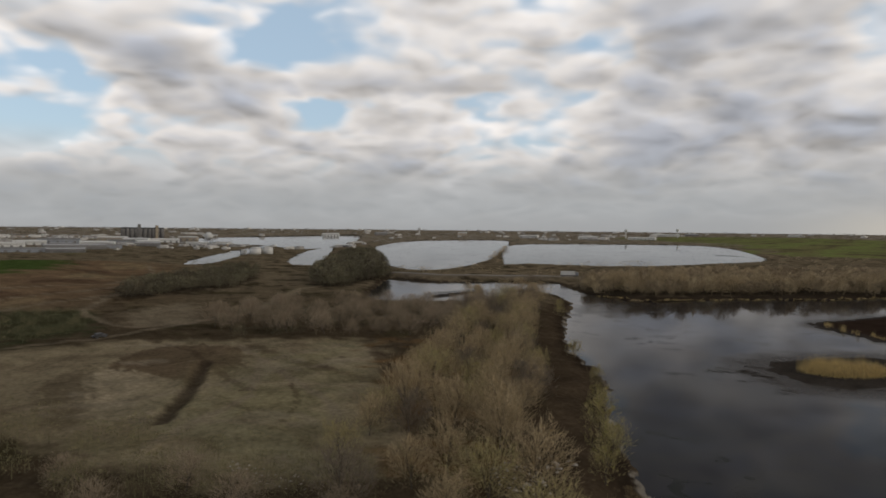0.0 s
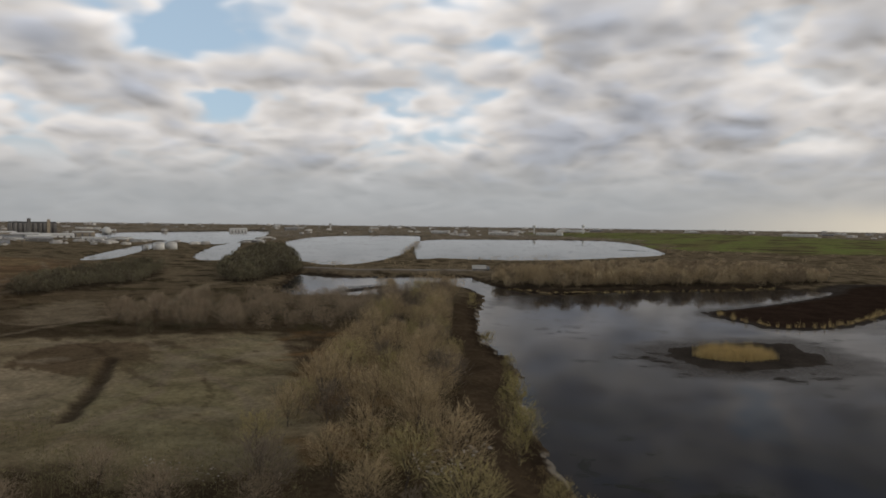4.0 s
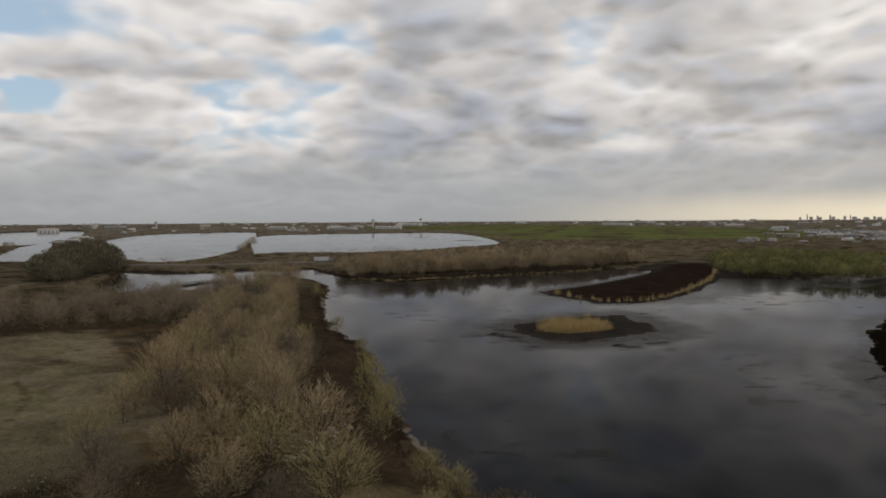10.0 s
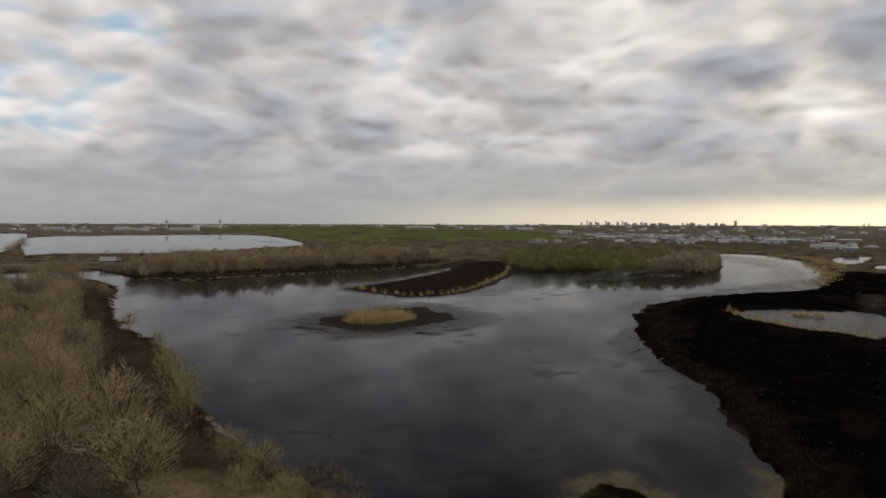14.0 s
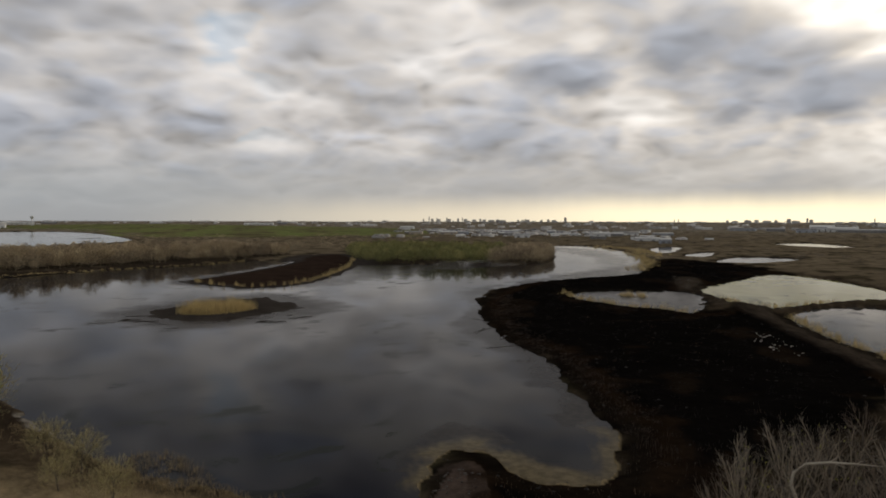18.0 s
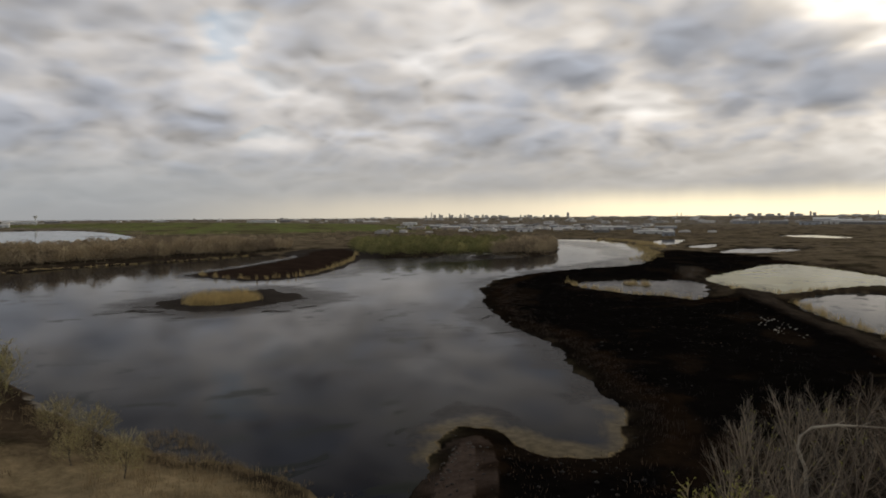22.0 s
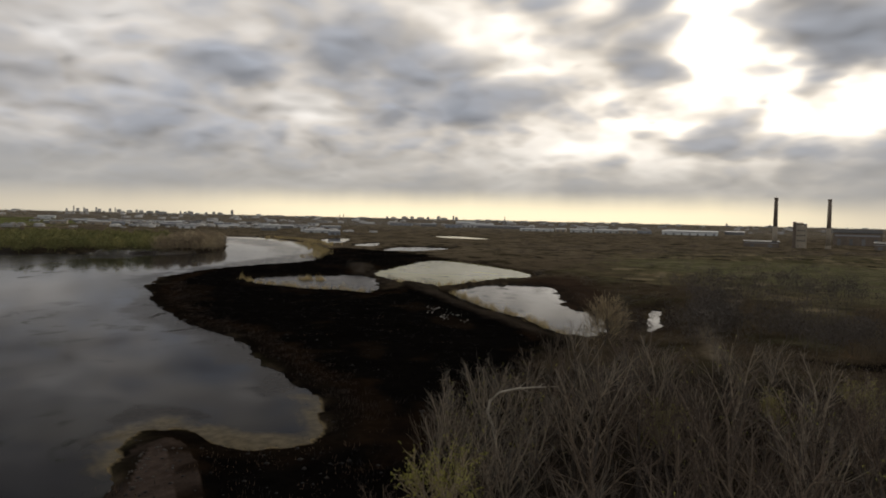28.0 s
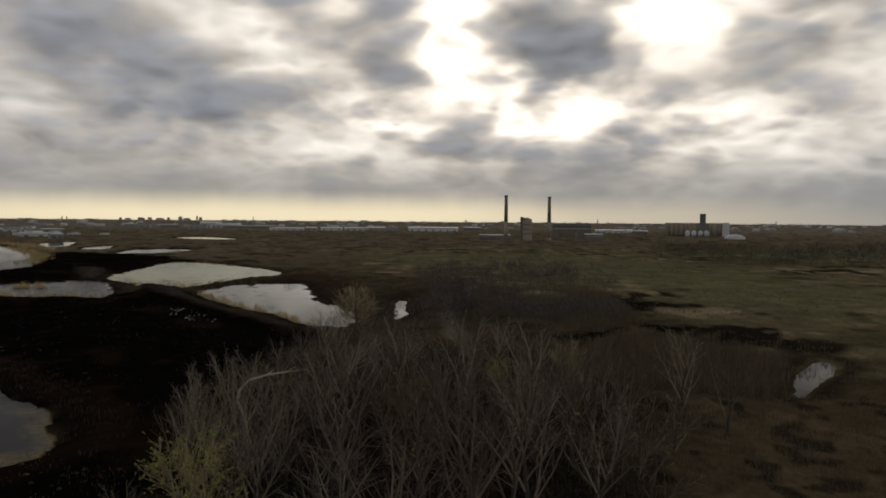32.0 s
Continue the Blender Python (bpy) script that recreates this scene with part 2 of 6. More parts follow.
def make_water_material(name="still_water", clear=(0.005, 0.006, 0.012), silty=(0.015, 0.015, 0.015), gloss=0.5):
    """Still water; where its bed comes near the surface, wet mud or pale silt shows through."""
    m, t = material(name)
    at = t.node("ShaderNodeNewGeometry").outputs["Position"]
    silt = t.noise(at, 0.035, 6.0, 0.6, 1.2)
    clumps = t.noise(t.vec("MULTIPLY", at, (1.0, 0.7, 1.0)).outputs[0], 0.17, 5.0, 0.6, 0.6)
    fields = t.noise(at, 0.018, 3.0, 0.5)
    fine = t.noise(at, 0.8, 4.0, 0.6)
    colour = t.mix(t.span(silt, 0.45, 0.68), (*clear, 1), (*silty, 1))
    weed = t.math("MULTIPLY", t.span(clumps, 0.54, 0.66), t.span(fields, 0.46, 0.58))
    shoal = t.node("ShaderNodeAttribute", attribute_name="shoal").outputs["Fac"]
    shoal = t.math("MULTIPLY", shoal, t.span(t.math("ADD", shoal, t.math("MULTIPLY", t.math("SUBTRACT", clumps, 0.5), 1.1)), 0.1, 0.55))
    pale = t.node("ShaderNodeAttribute", attribute_name="pale").outputs["Fac"]
    pale = t.math("MULTIPLY", pale, t.span(t.math("ADD", pale, t.math("MULTIPLY", t.math("SUBTRACT", clumps, 0.5), 1.2)), 0.05, 0.7))
    colour = t.mix(t.math("MULTIPLY", weed, 0.7), colour, (0.016, 0.019, 0.013, 1))
    mud = t.mix(t.span(fine, 0.35, 0.65), (0.024, 0.021, 0.019, 1), (0.048, 0.041, 0.036, 1))
    colour = t.mix(shoal, colour, mud)
    colour = t.mix(pale, colour, t.mix(t.span(fine, 0.3, 0.7), (0.12, 0.092, 0.045, 1), (0.21, 0.165, 0.09, 1)))
    covered = t.math("MAXIMUM", shoal, pale)
    rough = t.math("ADD", t.span(silt, 0.35, 0.7, 0.02, 0.07), t.math("MULTIPLY", weed, 0.16))
    rough = t.math("ADD", rough, t.math("MULTIPLY", covered, 0.22))
    b = t.node("ShaderNodeBsdfPrincipled", {"Base Color": colour, "Roughness": rough, "IOR": 1.075})
    t.put(b.inputs["Specular IOR Level"], t.math("MULTIPLY_ADD", weed, -0.45 * gloss, t.math("MULTIPLY_ADD", covered, -0.72 * gloss, gloss), True))
    ripple = t.noise(at, 0.7, 3.0, 0.5)
    t.put(b.inputs["Normal"], t.node("ShaderNodeBump", {"Strength": 0.02, "Distance": 0.15, "Height": ripple}))
    t.node("ShaderNodeOutputMaterial", {0: b})
    return m


EARTH, WATER = make_ground_material(), make_water_material()
WATER_GREEN = make_water_material("green_water", (0.25, 0.235, 0.085), (0.30, 0.28, 0.11), 0.22)
WATER_PALE = make_water_material("pale_water", (0.05, 0.049, 0.045), (0.085, 0.08, 0.07), 0.42)
BARK = plain("grey_bark", (0.30, 0.24, 0.17), 0.9, 0.3, 3.0, bump=0.4)
BARK_BROWN = plain("brown_bark", (0.17, 0.125, 0.085), 0.9, 0.35, 3.0, bump=0.4)
BARK_DARK = plain("dark_bark", (0.075, 0.06, 0.045), 0.9, 0.3, 3.0, bump=0.4)
TWIG_OLIVE = plain("olive_twigs", (0.32, 0.27, 0.13), 0.9, 0.35, 0.7, per="island", bump=0)
TWIG_MOSS = plain("mossy_twigs", (0.17, 0.15, 0.075), 0.9, 0.4, 0.7, per="island", bump=0)
TWIG = plain("bare_twigs", (0.36, 0.28, 0.165), 0.9, 0.35, 0.7, per="island", bump=0)
TWIG_GREY = plain("grey_twigs", (0.165, 0.132, 0.098), 0.9, 0.35, 0.7, per="island", bump=0)
TWIG_HEDGE = plain("hedge_twigs", (0.27, 0.215, 0.15), 0.9, 0.35, 0.7, per="island", bump=0)
TWIG_ASH = plain("ash_twigs", (0.145, 0.122, 0.095), 0.9, 0.35, 0.7, per="island", bump=0)
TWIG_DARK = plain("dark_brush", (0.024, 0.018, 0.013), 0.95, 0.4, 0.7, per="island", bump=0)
TWIG_RED = plain("russet_twigs", (0.080, 0.056, 0.040), 0.9, 0.35, 0.7, per="island", bump=0)
BUD = plain("spring_leaves", (0.30, 0.28, 0.055), 0.7, 0.4, 0.7, per="island", bump=0)
REEDS = plain("dry_reeds", (0.50, 0.38, 0.165), 0.85, 0.4, 0.8, per="island", bump=0)
STALK = plain("scorched_stalks", (0.095, 0.058, 0.034), 0.9, 0.45, 0.8, per="island", bump=0)
CHARRED = plain("charred_stems", (0.013, 0.010, 0.008), 0.9, 0.5, 0.8, per="island", bump=0)
SCRUB_WOOD = plain("grey_scrub", (0.100, 0.082, 0.066), 0.95, 0.4, 0.05, per="island", bump=0)
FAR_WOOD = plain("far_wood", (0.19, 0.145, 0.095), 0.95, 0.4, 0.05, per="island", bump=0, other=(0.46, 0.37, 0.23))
DIM_WOOD = plain("dim_wood", (0.085, 0.072, 0.048), 0.95, 0.4, 0.05, per="island", bump=0, other=(0.15, 0.135, 0.08))
FAR_GREEN = plain("budding_wood", (0.13, 0.14, 0.045), 0.95, 0.4, 0.05, per="island", bump=0, other=(0.30, 0.27, 0.10))
# bare grey twigs, paler than nearer woods: distance haze put into the colour
HAZED_WOODS = plain("distant_wood", (0.22, 0.205, 0.185), 0.95, 0.3, 0.01, per="island", bump=0, other=(0.33, 0.31, 0.285))
REEDS_DULL = plain("dead_grass", (0.27, 0.20, 0.105), 0.9, 0.4, 0.8, per="island", bump=0)
REEDS_BROWN = plain("brown_reeds", (0.135, 0.098, 0.056), 0.9, 0.4, 0.8, per="island", bump=0)
SCORCHED = plain("scorched_grass", (0.034, 0.020, 0.012), 0.9, 0.5, 0.8, per="island", bump=0)
STUBBLE = plain("scorched_stubble", (0.075, 0.047, 0.024), 0.9, 0.45, 0.8, per="island", bump=0)
PALE_STONE = plain("pale_stone", (0.34, 0.31, 0.27), 0.9, 0.35, 0.8, per="island")
SCRAP = plain("weathered_scrap", (0.06, 0.05, 0.042), 0.9, 0.45, 0.8, per="island")
ASPHALT = plain("worn_asphalt", (0.20, 0.185, 0.165), 0.9, 0.2, 0.4)
BLEACHED = plain("bleached_wood", (0.46, 0.40, 0.31), 0.85, 0.25, 2.0)
PALE_CONCRETE = plain("pale_concrete", (0.33, 0.28, 0.21), 0.9, 0.25, 0.15)
DULL_CONCRETE = plain("dull_concrete", (0.17, 0.165, 0.16), 0.9, 0.25, 0.15)
DARK_BRICK = plain("dark_brick", (0.19, 0.15, 0.115), 0.9, 0.3, 0.2)
DARK_METAL = plain("dark_metal", (0.05, 0.05, 0.052), 0.6, 0.3, 0.3)
WHITE_WALL = plain("white_cladding", (0.58, 0.58, 0.56), 0.6, 0.15, 0.1)
PALE_ROOF = plain("pale_roofing", (0.28, 0.28, 0.285), 0.6, 0.2, 0.1)
BLUE_WALL = plain("blue_cladding", (0.27, 0.29, 0.32), 0.6, 0.2, 0.1)
TAN_WALL = plain("tan_cladding", (0.36, 0.30, 0.22), 0.7, 0.2, 0.1)
# pale walls for the horizon: distance haze put into their colour
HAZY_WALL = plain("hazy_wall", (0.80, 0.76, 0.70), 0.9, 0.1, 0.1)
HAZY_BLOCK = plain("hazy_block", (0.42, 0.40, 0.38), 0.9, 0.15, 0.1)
HOUSE = plain("house_walls", (0.40, 0.385, 0.36), 0.8, 0.6, 0.1, per="island", bump=0)
PANE = plain("dark_panes", (0.03, 0.035, 0.04), 0.15, 0.2, 0.5, bump=0)

# ---- plan ----
# outlines of the waters, in metres round the camera's start


def smooth(points, steps=5):
    """A closed curve through the corners of an outline."""
    p = np.array(points, float)
    a, b, c, d = np.roll(p, 1, 0), p, np.roll(p, -1, 0), np.roll(p, -2, 0)
    s = np.linspace(0, 1, steps, endpoint=False)[None, :, None]
    a, b, c, d = (q[:, None, :] for q in (a, b, c, d))
    curve = 0.5 * (2 * b + (c - a) * s + (2 * a - 5 * b + 4 * c - d) * s**2 + (3 * b - a - 3 * c + d) * s**3)
    return curve.reshape(-1, 2)


def inside_distance(px, py, curve, reach=40.0):
    """Metres to a closed curve: above 0 inside it, below 0 outside; -reach and less is not told apart."""
    out = np.full(px.shape, -reach)
    lo, hi = curve.min(0) - reach, curve.max(0) + reach
    pick = np.flatnonzero((px > lo[0]) & (px < hi[0]) & (py > lo[1]) & (py < hi[1]))
    if not len(pick):
        return out
    x, y = px[pick], py[pick]
    best, odd = np.full(x.shape, 1e18), np.zeros(x.shape, bool)
    for (ax, ay), (bx, by) in zip(curve, np.roll(curve, -1, 0)):
        dx, dy = bx - ax, by - ay
        s = np.clip(((x - ax) * dx + (y - ay) * dy) / (dx * dx + dy * dy + 1e-9), 0, 1)
        best = np.minimum(best, (x - ax - s * dx) ** 2 + (y - ay - s * dy) ** 2)
        if ay != by:
            odd ^= ((ay > y) != (by > y)) & (x < ax + (y - ay) / (by - ay) * dx)
    d = np.sqrt(best)
    out[pick] = np.maximum(np.where(odd, d, -d), -reach)
    return out


LAKE = [(-52, 38), (-47, 29), (-58, 29), (-68, 26), (-74, 22), (-85, 19), (-102, 16), (-113, 15), (-131, 14), (-155, 13), (-181, 14),
        (-221, 6), (-286, 4), (-375, 5), (-430, -16), (-433, -40), (-396, -55), (-360, -72), (-359, -99), (-500, -122), (-479, -85),
        (-494, -46), (-500, -8), (-443, 7), (-406, 20), (-379, 43), (-404, 99), (-414, 143), (-439, 189), (-420, 208), (-361, 222),
        (-343, 255), (-306, 281), (-309, 331), (-360, 395), (-511, 559), (-463, 568), (-359, 484), (-270, 382), (-223, 310), (-213, 283),
        (-215, 240), (-205, 196), (-188, 168)]
LAKE += [(-151, 134), (-113, 109), (-92, 100), (-77, 87), (-64, 78), (-55, 72), (-51, 67), (-45, 58), (-46, 55), (-51, 52), (-59, 54),
         (-62, 52), (-61, 48), (-58, 44), (-56, 42)]
MUD_SPIT = [(-308, 103), (-283, 106), (-262, 112), (-264, 134), (-292, 166), (-354, 217), (-399, 247), (-456, 268), (-448, 235), (-404, 204), (-361, 164), (-332, 132)]
REED_MUD = [(-217, 53), (-230, 73), (-237, 92), (-233, 111), (-191, 108), (-181, 92), (-173, 74), (-178, 59), (-190, 53)]
REED_BED = [(-203.3, 66.6), (-196.9, 70.6), (-196.1, 78.6), (-199.7, 86.6), (-205.5, 85.8), (-208.4, 74.6)]
MUD_BAR = [(-304, 237), (-320, 269), (-322, 296), (-303, 279), (-296, 249)]
MUD_BAR_WEST = [(-376, -78), (-364, -62), (-394, -41), (-426, -46), (-409, -67)]
SPIT_FLAT = [(-427, 258), (-402, 280), (-360, 280), (-345, 300), (-308, 242), (-276, 180), (-256, 150), (-262, 128), (-300, 165), (-360, 222)]
INLET_FLAT = [(-478, 512), (-426, 515), (-350, 448), (-283, 385), (-235, 318), (-228, 290), (-262, 330), (-332, 408), (-390, 440)]
POINT_FLAT = [(-205, 196), (-190, 172), (-165, 146), (-176, 150), (-206, 176), (-214, 200)]
CORNER_FLAT = [(-360, 12), (-372, 30), (-340, 34), (-300, 22), (-318, 14), (-290, 9), (-330, 6)]
SHALLOWS = [(-72, 40), (-73, 60), (-60, 74), (-45, 71), (-41, 56), (-48, 47), (-56, 38)]
POOL_REED = [(-171, 195), (-169, 213), (-161, 224), (-149, 236), (-128, 214), (-114, 184), (-125, 184), (-141, 182), (-162, 188)]
POOL_GREEN = [(-151, 249), (-164, 303), (-171, 348), (-141, 335), (-95, 285), (-100, 245), (-107, 206), (-127, 224)]
POOL_WEST = [(-92, 197), (-93, 232), (-73, 236), (-55, 190), (-39, 163), (-35, 146), (-39, 136), (-53, 153), (-67, 166)]
POOL_SMALL = [(-31, 184), (-30, 194), (-27, 172), (-25, 160), (-26.5, 152), (-28.5, 166)]
POND_EAST = [(35, 88), (41, 103), (49, 114), (48, 107), (41, 97)]
FAR_POND_A = [(-402, 575), (-417, 645), (-361, 557), (-339, 497)]
FAR_POND_B = [(-247, 425), (-270, 497), (-250, 512), (-225, 492), (-223, 430)]
FAR_POND_C = [(-390, 788), (-397, 882), (-297, 774), (-310, 731)]
FAR_POND_D = [(-313, 492), (-328, 558), (-288, 484), (-289, 465)]
NORTH_LAKE_A = [(-1370, -369), (-1943, -394), (-2117, -185), (-1117, -102), (-763, -90), (-610, -114), (-656, -162), (-764, -203)]
NORTH_LAKE_B = [(-1617, -110), (-1787, 141), (-1703, 328), (-1006, 265), (-822, 159), (-728, 58), (-750, -36), (-800, -68)]
NORTH_LAKE_C = [(-1340, -810), (-1560, -960), (-2000, -1060), (-2400, -1000), (-3000, -930), (-2300, -690), (-1643, -504), (-1330, -440), (-1080, -420), (-1250, -560)]
CANAL_A = [(-678, -386), (-1204, -555), (-1152, -512), (-656, -346)]
CANAL_B = [(-699, -285), (-1025, -387), (-1206, -410), (-687, -247)]
BURNT = [(-265, 372), (-274, 425), (-190, 373), (-146, 317), (-152, 260), (-168, 268), (-112, 186), (-101, 199), (-49, 145), (-40, 134),
         (-36, 100), (-32, 66), (-26, 40), (-44, 30), (-52, 40), (-61, 49), (-61, 54), (-53, 53), (-46, 59), (-49, 65), (-55, 73), (-62, 76),
         (-79, 89), (-97, 103), (-111, 106), (-140, 124), (-181, 165), (-220, 235)]
MOUND = [(-44, 32), (-55, 43), (-57, 48), (-53, 47), (-41, 36)]
DIKE_ROAD = [(-38, 130), (-62, 159), (-101, 199), (-135, 228), (-172, 279), (-178, 275), (-140, 222), (-105, 194), (-67, 154), (-42, 128)]
DIKE_CROSS = [(-109, 201), (-98, 238), (-94, 240), (-105, 200)]
FIELD = [(-168, -140), (-190, -112), (-198, -85), (-204, -54), (-154, -36), (-110, -19), (-88, -28), (-88, -50), (-100, -95), (-130, -150)]
BARE_LOT = [(-241, -162), (-269, -165), (-283, -156), (-233, -127), (-220, -130), (-215, -140)]
ORANGE = [(-206, -50), (-193, -26), (-139, -14), (-101, -15), (-131, -26)]
UPLAND = [(-60, -40), (-70, -10), (-110, -8), (-190, -24), (-250, -44), (-330, -90), (-380, -160), (-260, -290), (-60, -220)]
ROADBANK = [(-520, -127), (-500, -90), (-512, -48), (-518, 10), (-534, 12), (-530, -48), (-520, -88), (-538, -128)]
HILL = [(-260, -240), (-340, -250), (-480, -310), (-560, -420), (-440, -500), (-260, -380)]
HILL_TOP = [(-350, -320), (-440, -345), (-530, -430), (-430, -480), (-320, -400)]
MEADOW = [(-20, 250), (10, 200), (40, 120), (120, 140), (400, 560), (200, 640), (-60, 560), (-80, 330)]
GREENS = [(-1150, 300), (-1900, 380), (-2900, 180), (-3200, 1000), (-1900, 1300), (-1000, 750)]
PENINSULA = [(-418, 16), (-398, 46), (-420, 100), (-442, 185), (-485, 240), (-590, 250), (-600, 150), (-570, 60), (-500, 20)]
PENINSULA_FRONT = [(-424, 18), (-402, 46), (-424, 100), (-446, 185), (-468, 190), (-448, 100), (-428, 50), (-446, 22)]
GREEN_WOOD = [(-367, 228), (-345, 259), (-318, 286), (-400, 390), (-500, 378), (-529, 325)]
GREY_WOOD = [(-316, 288), (-309, 330), (-350, 380), (-399, 428), (-430, 420), (-400, 385)]
DIKE_WOOD = [(-399, -140), (-483, -126), (-545, -138), (-880, -243), (-823, -259), (-557, -196)]
LEFT_WOOD = [(-283, -190), (-375, -185), (-520, -235), (-540, -262), (-455, -250), (-340, -222)]
HEDGE = [(-191, -94), (-203, -92), (-210, -70), (-216, -48), (-240, -29), (-322, -33), (-303, -61), (-260, -129)]
SHORE_STRIP = [(-322, -38), (-375, -20), (-350, -8), (-225, -9), (-165, -2), (-122, -3), (-98, 0), (-84, 5), (-72, 6), (-70, -16), (-90, -28), (-120, -29), (-160, -31), (-230, -33)]
BARE_BANK = [(-330, 3), (-220, 4), (-181, 12), (-131, 13), (-102, 15), (-85, 18), (-76, 14), (-98, 2), (-122, -2), (-165, -1), (-225, -6), (-330, -6)]
PENINSULA_BANK = [(-406, 14), (-381, 43), (-405, 99), (-416, 143), (-440, 187), (-455, 190), (-432, 140), (-420, 98), (-398, 46), (-418, 16)]
NEAR_WOOD = [(-26, 44), (-28, 58), (-14, 66), (4, 62), (9, 52), (4, 44), (-4, 35), (-18, 33)]
NEAR_WOOD_BACK = [(-28, 60), (-31, 80), (-31, 98), (-12, 104), (6, 98), (14, 76), (8, 64), (-14, 68)]
SCRUB = [(-32, 132), (-20, 126), (10, 128), (20, 150), (40, 280), (0, 310), (-24, 240), (-22, 190)]
FIELD_BROWN = [(-148, -101), (-161, -107), (-175, -109), (-186, -104), (-184, -87), (-168, -76), (-157, -77), (-145, -78), (-141, -77), (-143, -88), (-148, -95)]
FIELD_PALE = [(-142, -104), (-147, -95), (-143, -88), (-140, -79), (-117, -68), (-111, -72), (-111, -81)]
FIELD_LOBE_FAR = [(-195, -68), (-198, -56), (-151, -38), (-155, -46), (-168, -58)]
FIELD_LOBE = [(-138, -67), (-141, -53), (-138, -42), (-122, -35), (-113, -40), (-115, -51)]
FIELD_LINES = [(1.1, [(-147, -95), (-148, -101), (-161, -107), (-175, -109), (-184, -106)]), (3.2, [(-188, -86), (-170, -65), (-155, -48), (-148, -34)]), (1.6, [(-200, -53), (-150, -34), (-124, -24), (-105, -18)]),
               (1.2, [(-188, -120), (-185, -109), (-176, -96), (-162, -85), (-143, -67), (-134, -60)]), (0.6, [(-168, -84), (-150, -58), (-126, -46), (-104, -44)]), (0.6, [(-132, -66), (-118, -52), (-104, -48)]), (0.5, [(-176, -76), (-168, -62), (-178, -54)])]
DRY_GRASS = [(6, 40), (4, 66), (20, 86), (50, 84), (60, 60), (40, 36)]
DARK_POOL = [(33, 126), (44, 127), (50, 140), (40, 144)]
NEAR_BANK = [(-44, 26), (-58, 27), (-68, 24), (-76, 19), (-86, 16), (-80, 4), (-64, 6), (-44, 10)]
LAKE_BAR_A = [(-1320, 170), (-1290, 195), (-1270, 230), (-1300, 226), (-1330, 195)]
LAKE_BAR_B = [(-1110, 205), (-1080, 220), (-1050, 250), (-1070, 262), (-1120, 240)]
REED_THICKET = [(10, 108), (22, 128), (28, 117), (37, 114), (40, 107), (31, 84), (25, 84), (16, 84), (10, 90)]
REED_TONGUES = [[(16, 196), (22, 211), (26, 200), (28, 168), (22, 150), (21, 159), (15, 157)], [(10, 141), (21, 162), (28, 157), (23, 144), (13, 127)]]
MARSH_GREEN = [(-85, 402), (1, 461), (65, 407), (100, 321), (113, 223), (85, 167), (58, 185), (22, 273)]
EAST_MIRE = [(-83, 236), (-82, 262), (-65, 257), (-36, 172), (-34, 158), (-40, 163), (-53, 182), (-70, 216)]
MARSH_BELT = [(88, 430), (130, 560), (240, 560), (420, 640), (330, 380), (190, 340), (110, 345)]
MARSH_WOOD = [(-36, 262), (24, 305), (15, 178), (-1, 146), (-14, 152), (-22, 199)]
DARK_MIRES = [[(25, 147), (31, 143), (39, 140), (43, 134), (43, 124), (37, 115), (33, 119), (31, 126), (25, 132)], [(0, 126), (9, 127), (18, 138), (24, 142), (22, 130), (13, 121), (1, 120)], [(26, 208), (33, 195), (34, 176), (30, 163), (26, 172)]]
FIELD_STRIP = [(-129, -104), (-149, -109), (-142, -103), (-111, -80), (-104, -83)]
FIELD_SCRUB = [(-224, -200), (-237, -193), (-241, -179), (-201, -147), (-185, -152), (-171, -152)]

WATERS = [LAKE, POOL_REED, POOL_GREEN, POOL_WEST, POOL_SMALL, POND_EAST, FAR_POND_A, FAR_POND_B, FAR_POND_C, FAR_POND_D, NORTH_LAKE_A, NORTH_LAKE_B, NORTH_LAKE_C, CANAL_A, CANAL_B]
SMALL_WATERS = [POOL_SMALL, POND_EAST]


def wobble(x, y, size, seed=0.0):
    """Smooth noise from -1 to 1 over arrays, from a few crossed waves of unequal length."""
    rng = np.random.default_rng(int(seed * 10) + 7)
    total = np.zeros_like(x)
    for n in range(7):
        a, f, p = rng.uniform(0, 2 * np.pi), 2 * np.pi / size * rng.uniform(0.6, 1.9), rng.uniform(0, 6.28)
        q = rng.uniform(0, 2 * np.pi)
        total += np.sin((x * np.cos(a) + y * np.sin(a)) * f + p + 1.3 * np.sin((x * np.cos(q) + y * np.sin(q)) * f * 0.7))
    return total / 3.2


def step(v, a, b):
    s = np.clip((v - a) / (b - a), 0, 1)
    return s * s * (3 - 2 * s)


def line_distance(x, y, points):
    """Metres to an open line."""
    best = np.full(x.shape, 1e9)
    for (ax, ay), (bx, by) in zip(points, points[1:]):
        dx, dy = bx - ax, by - ay
        s = np.clip(((x - ax) * dx + (y - ay) * dy) / (dx * dx + dy * dy), 0, 1)
        best = np.minimum(best, np.hypot(x - ax - s * dx, y - ay - s * dy))
    return best


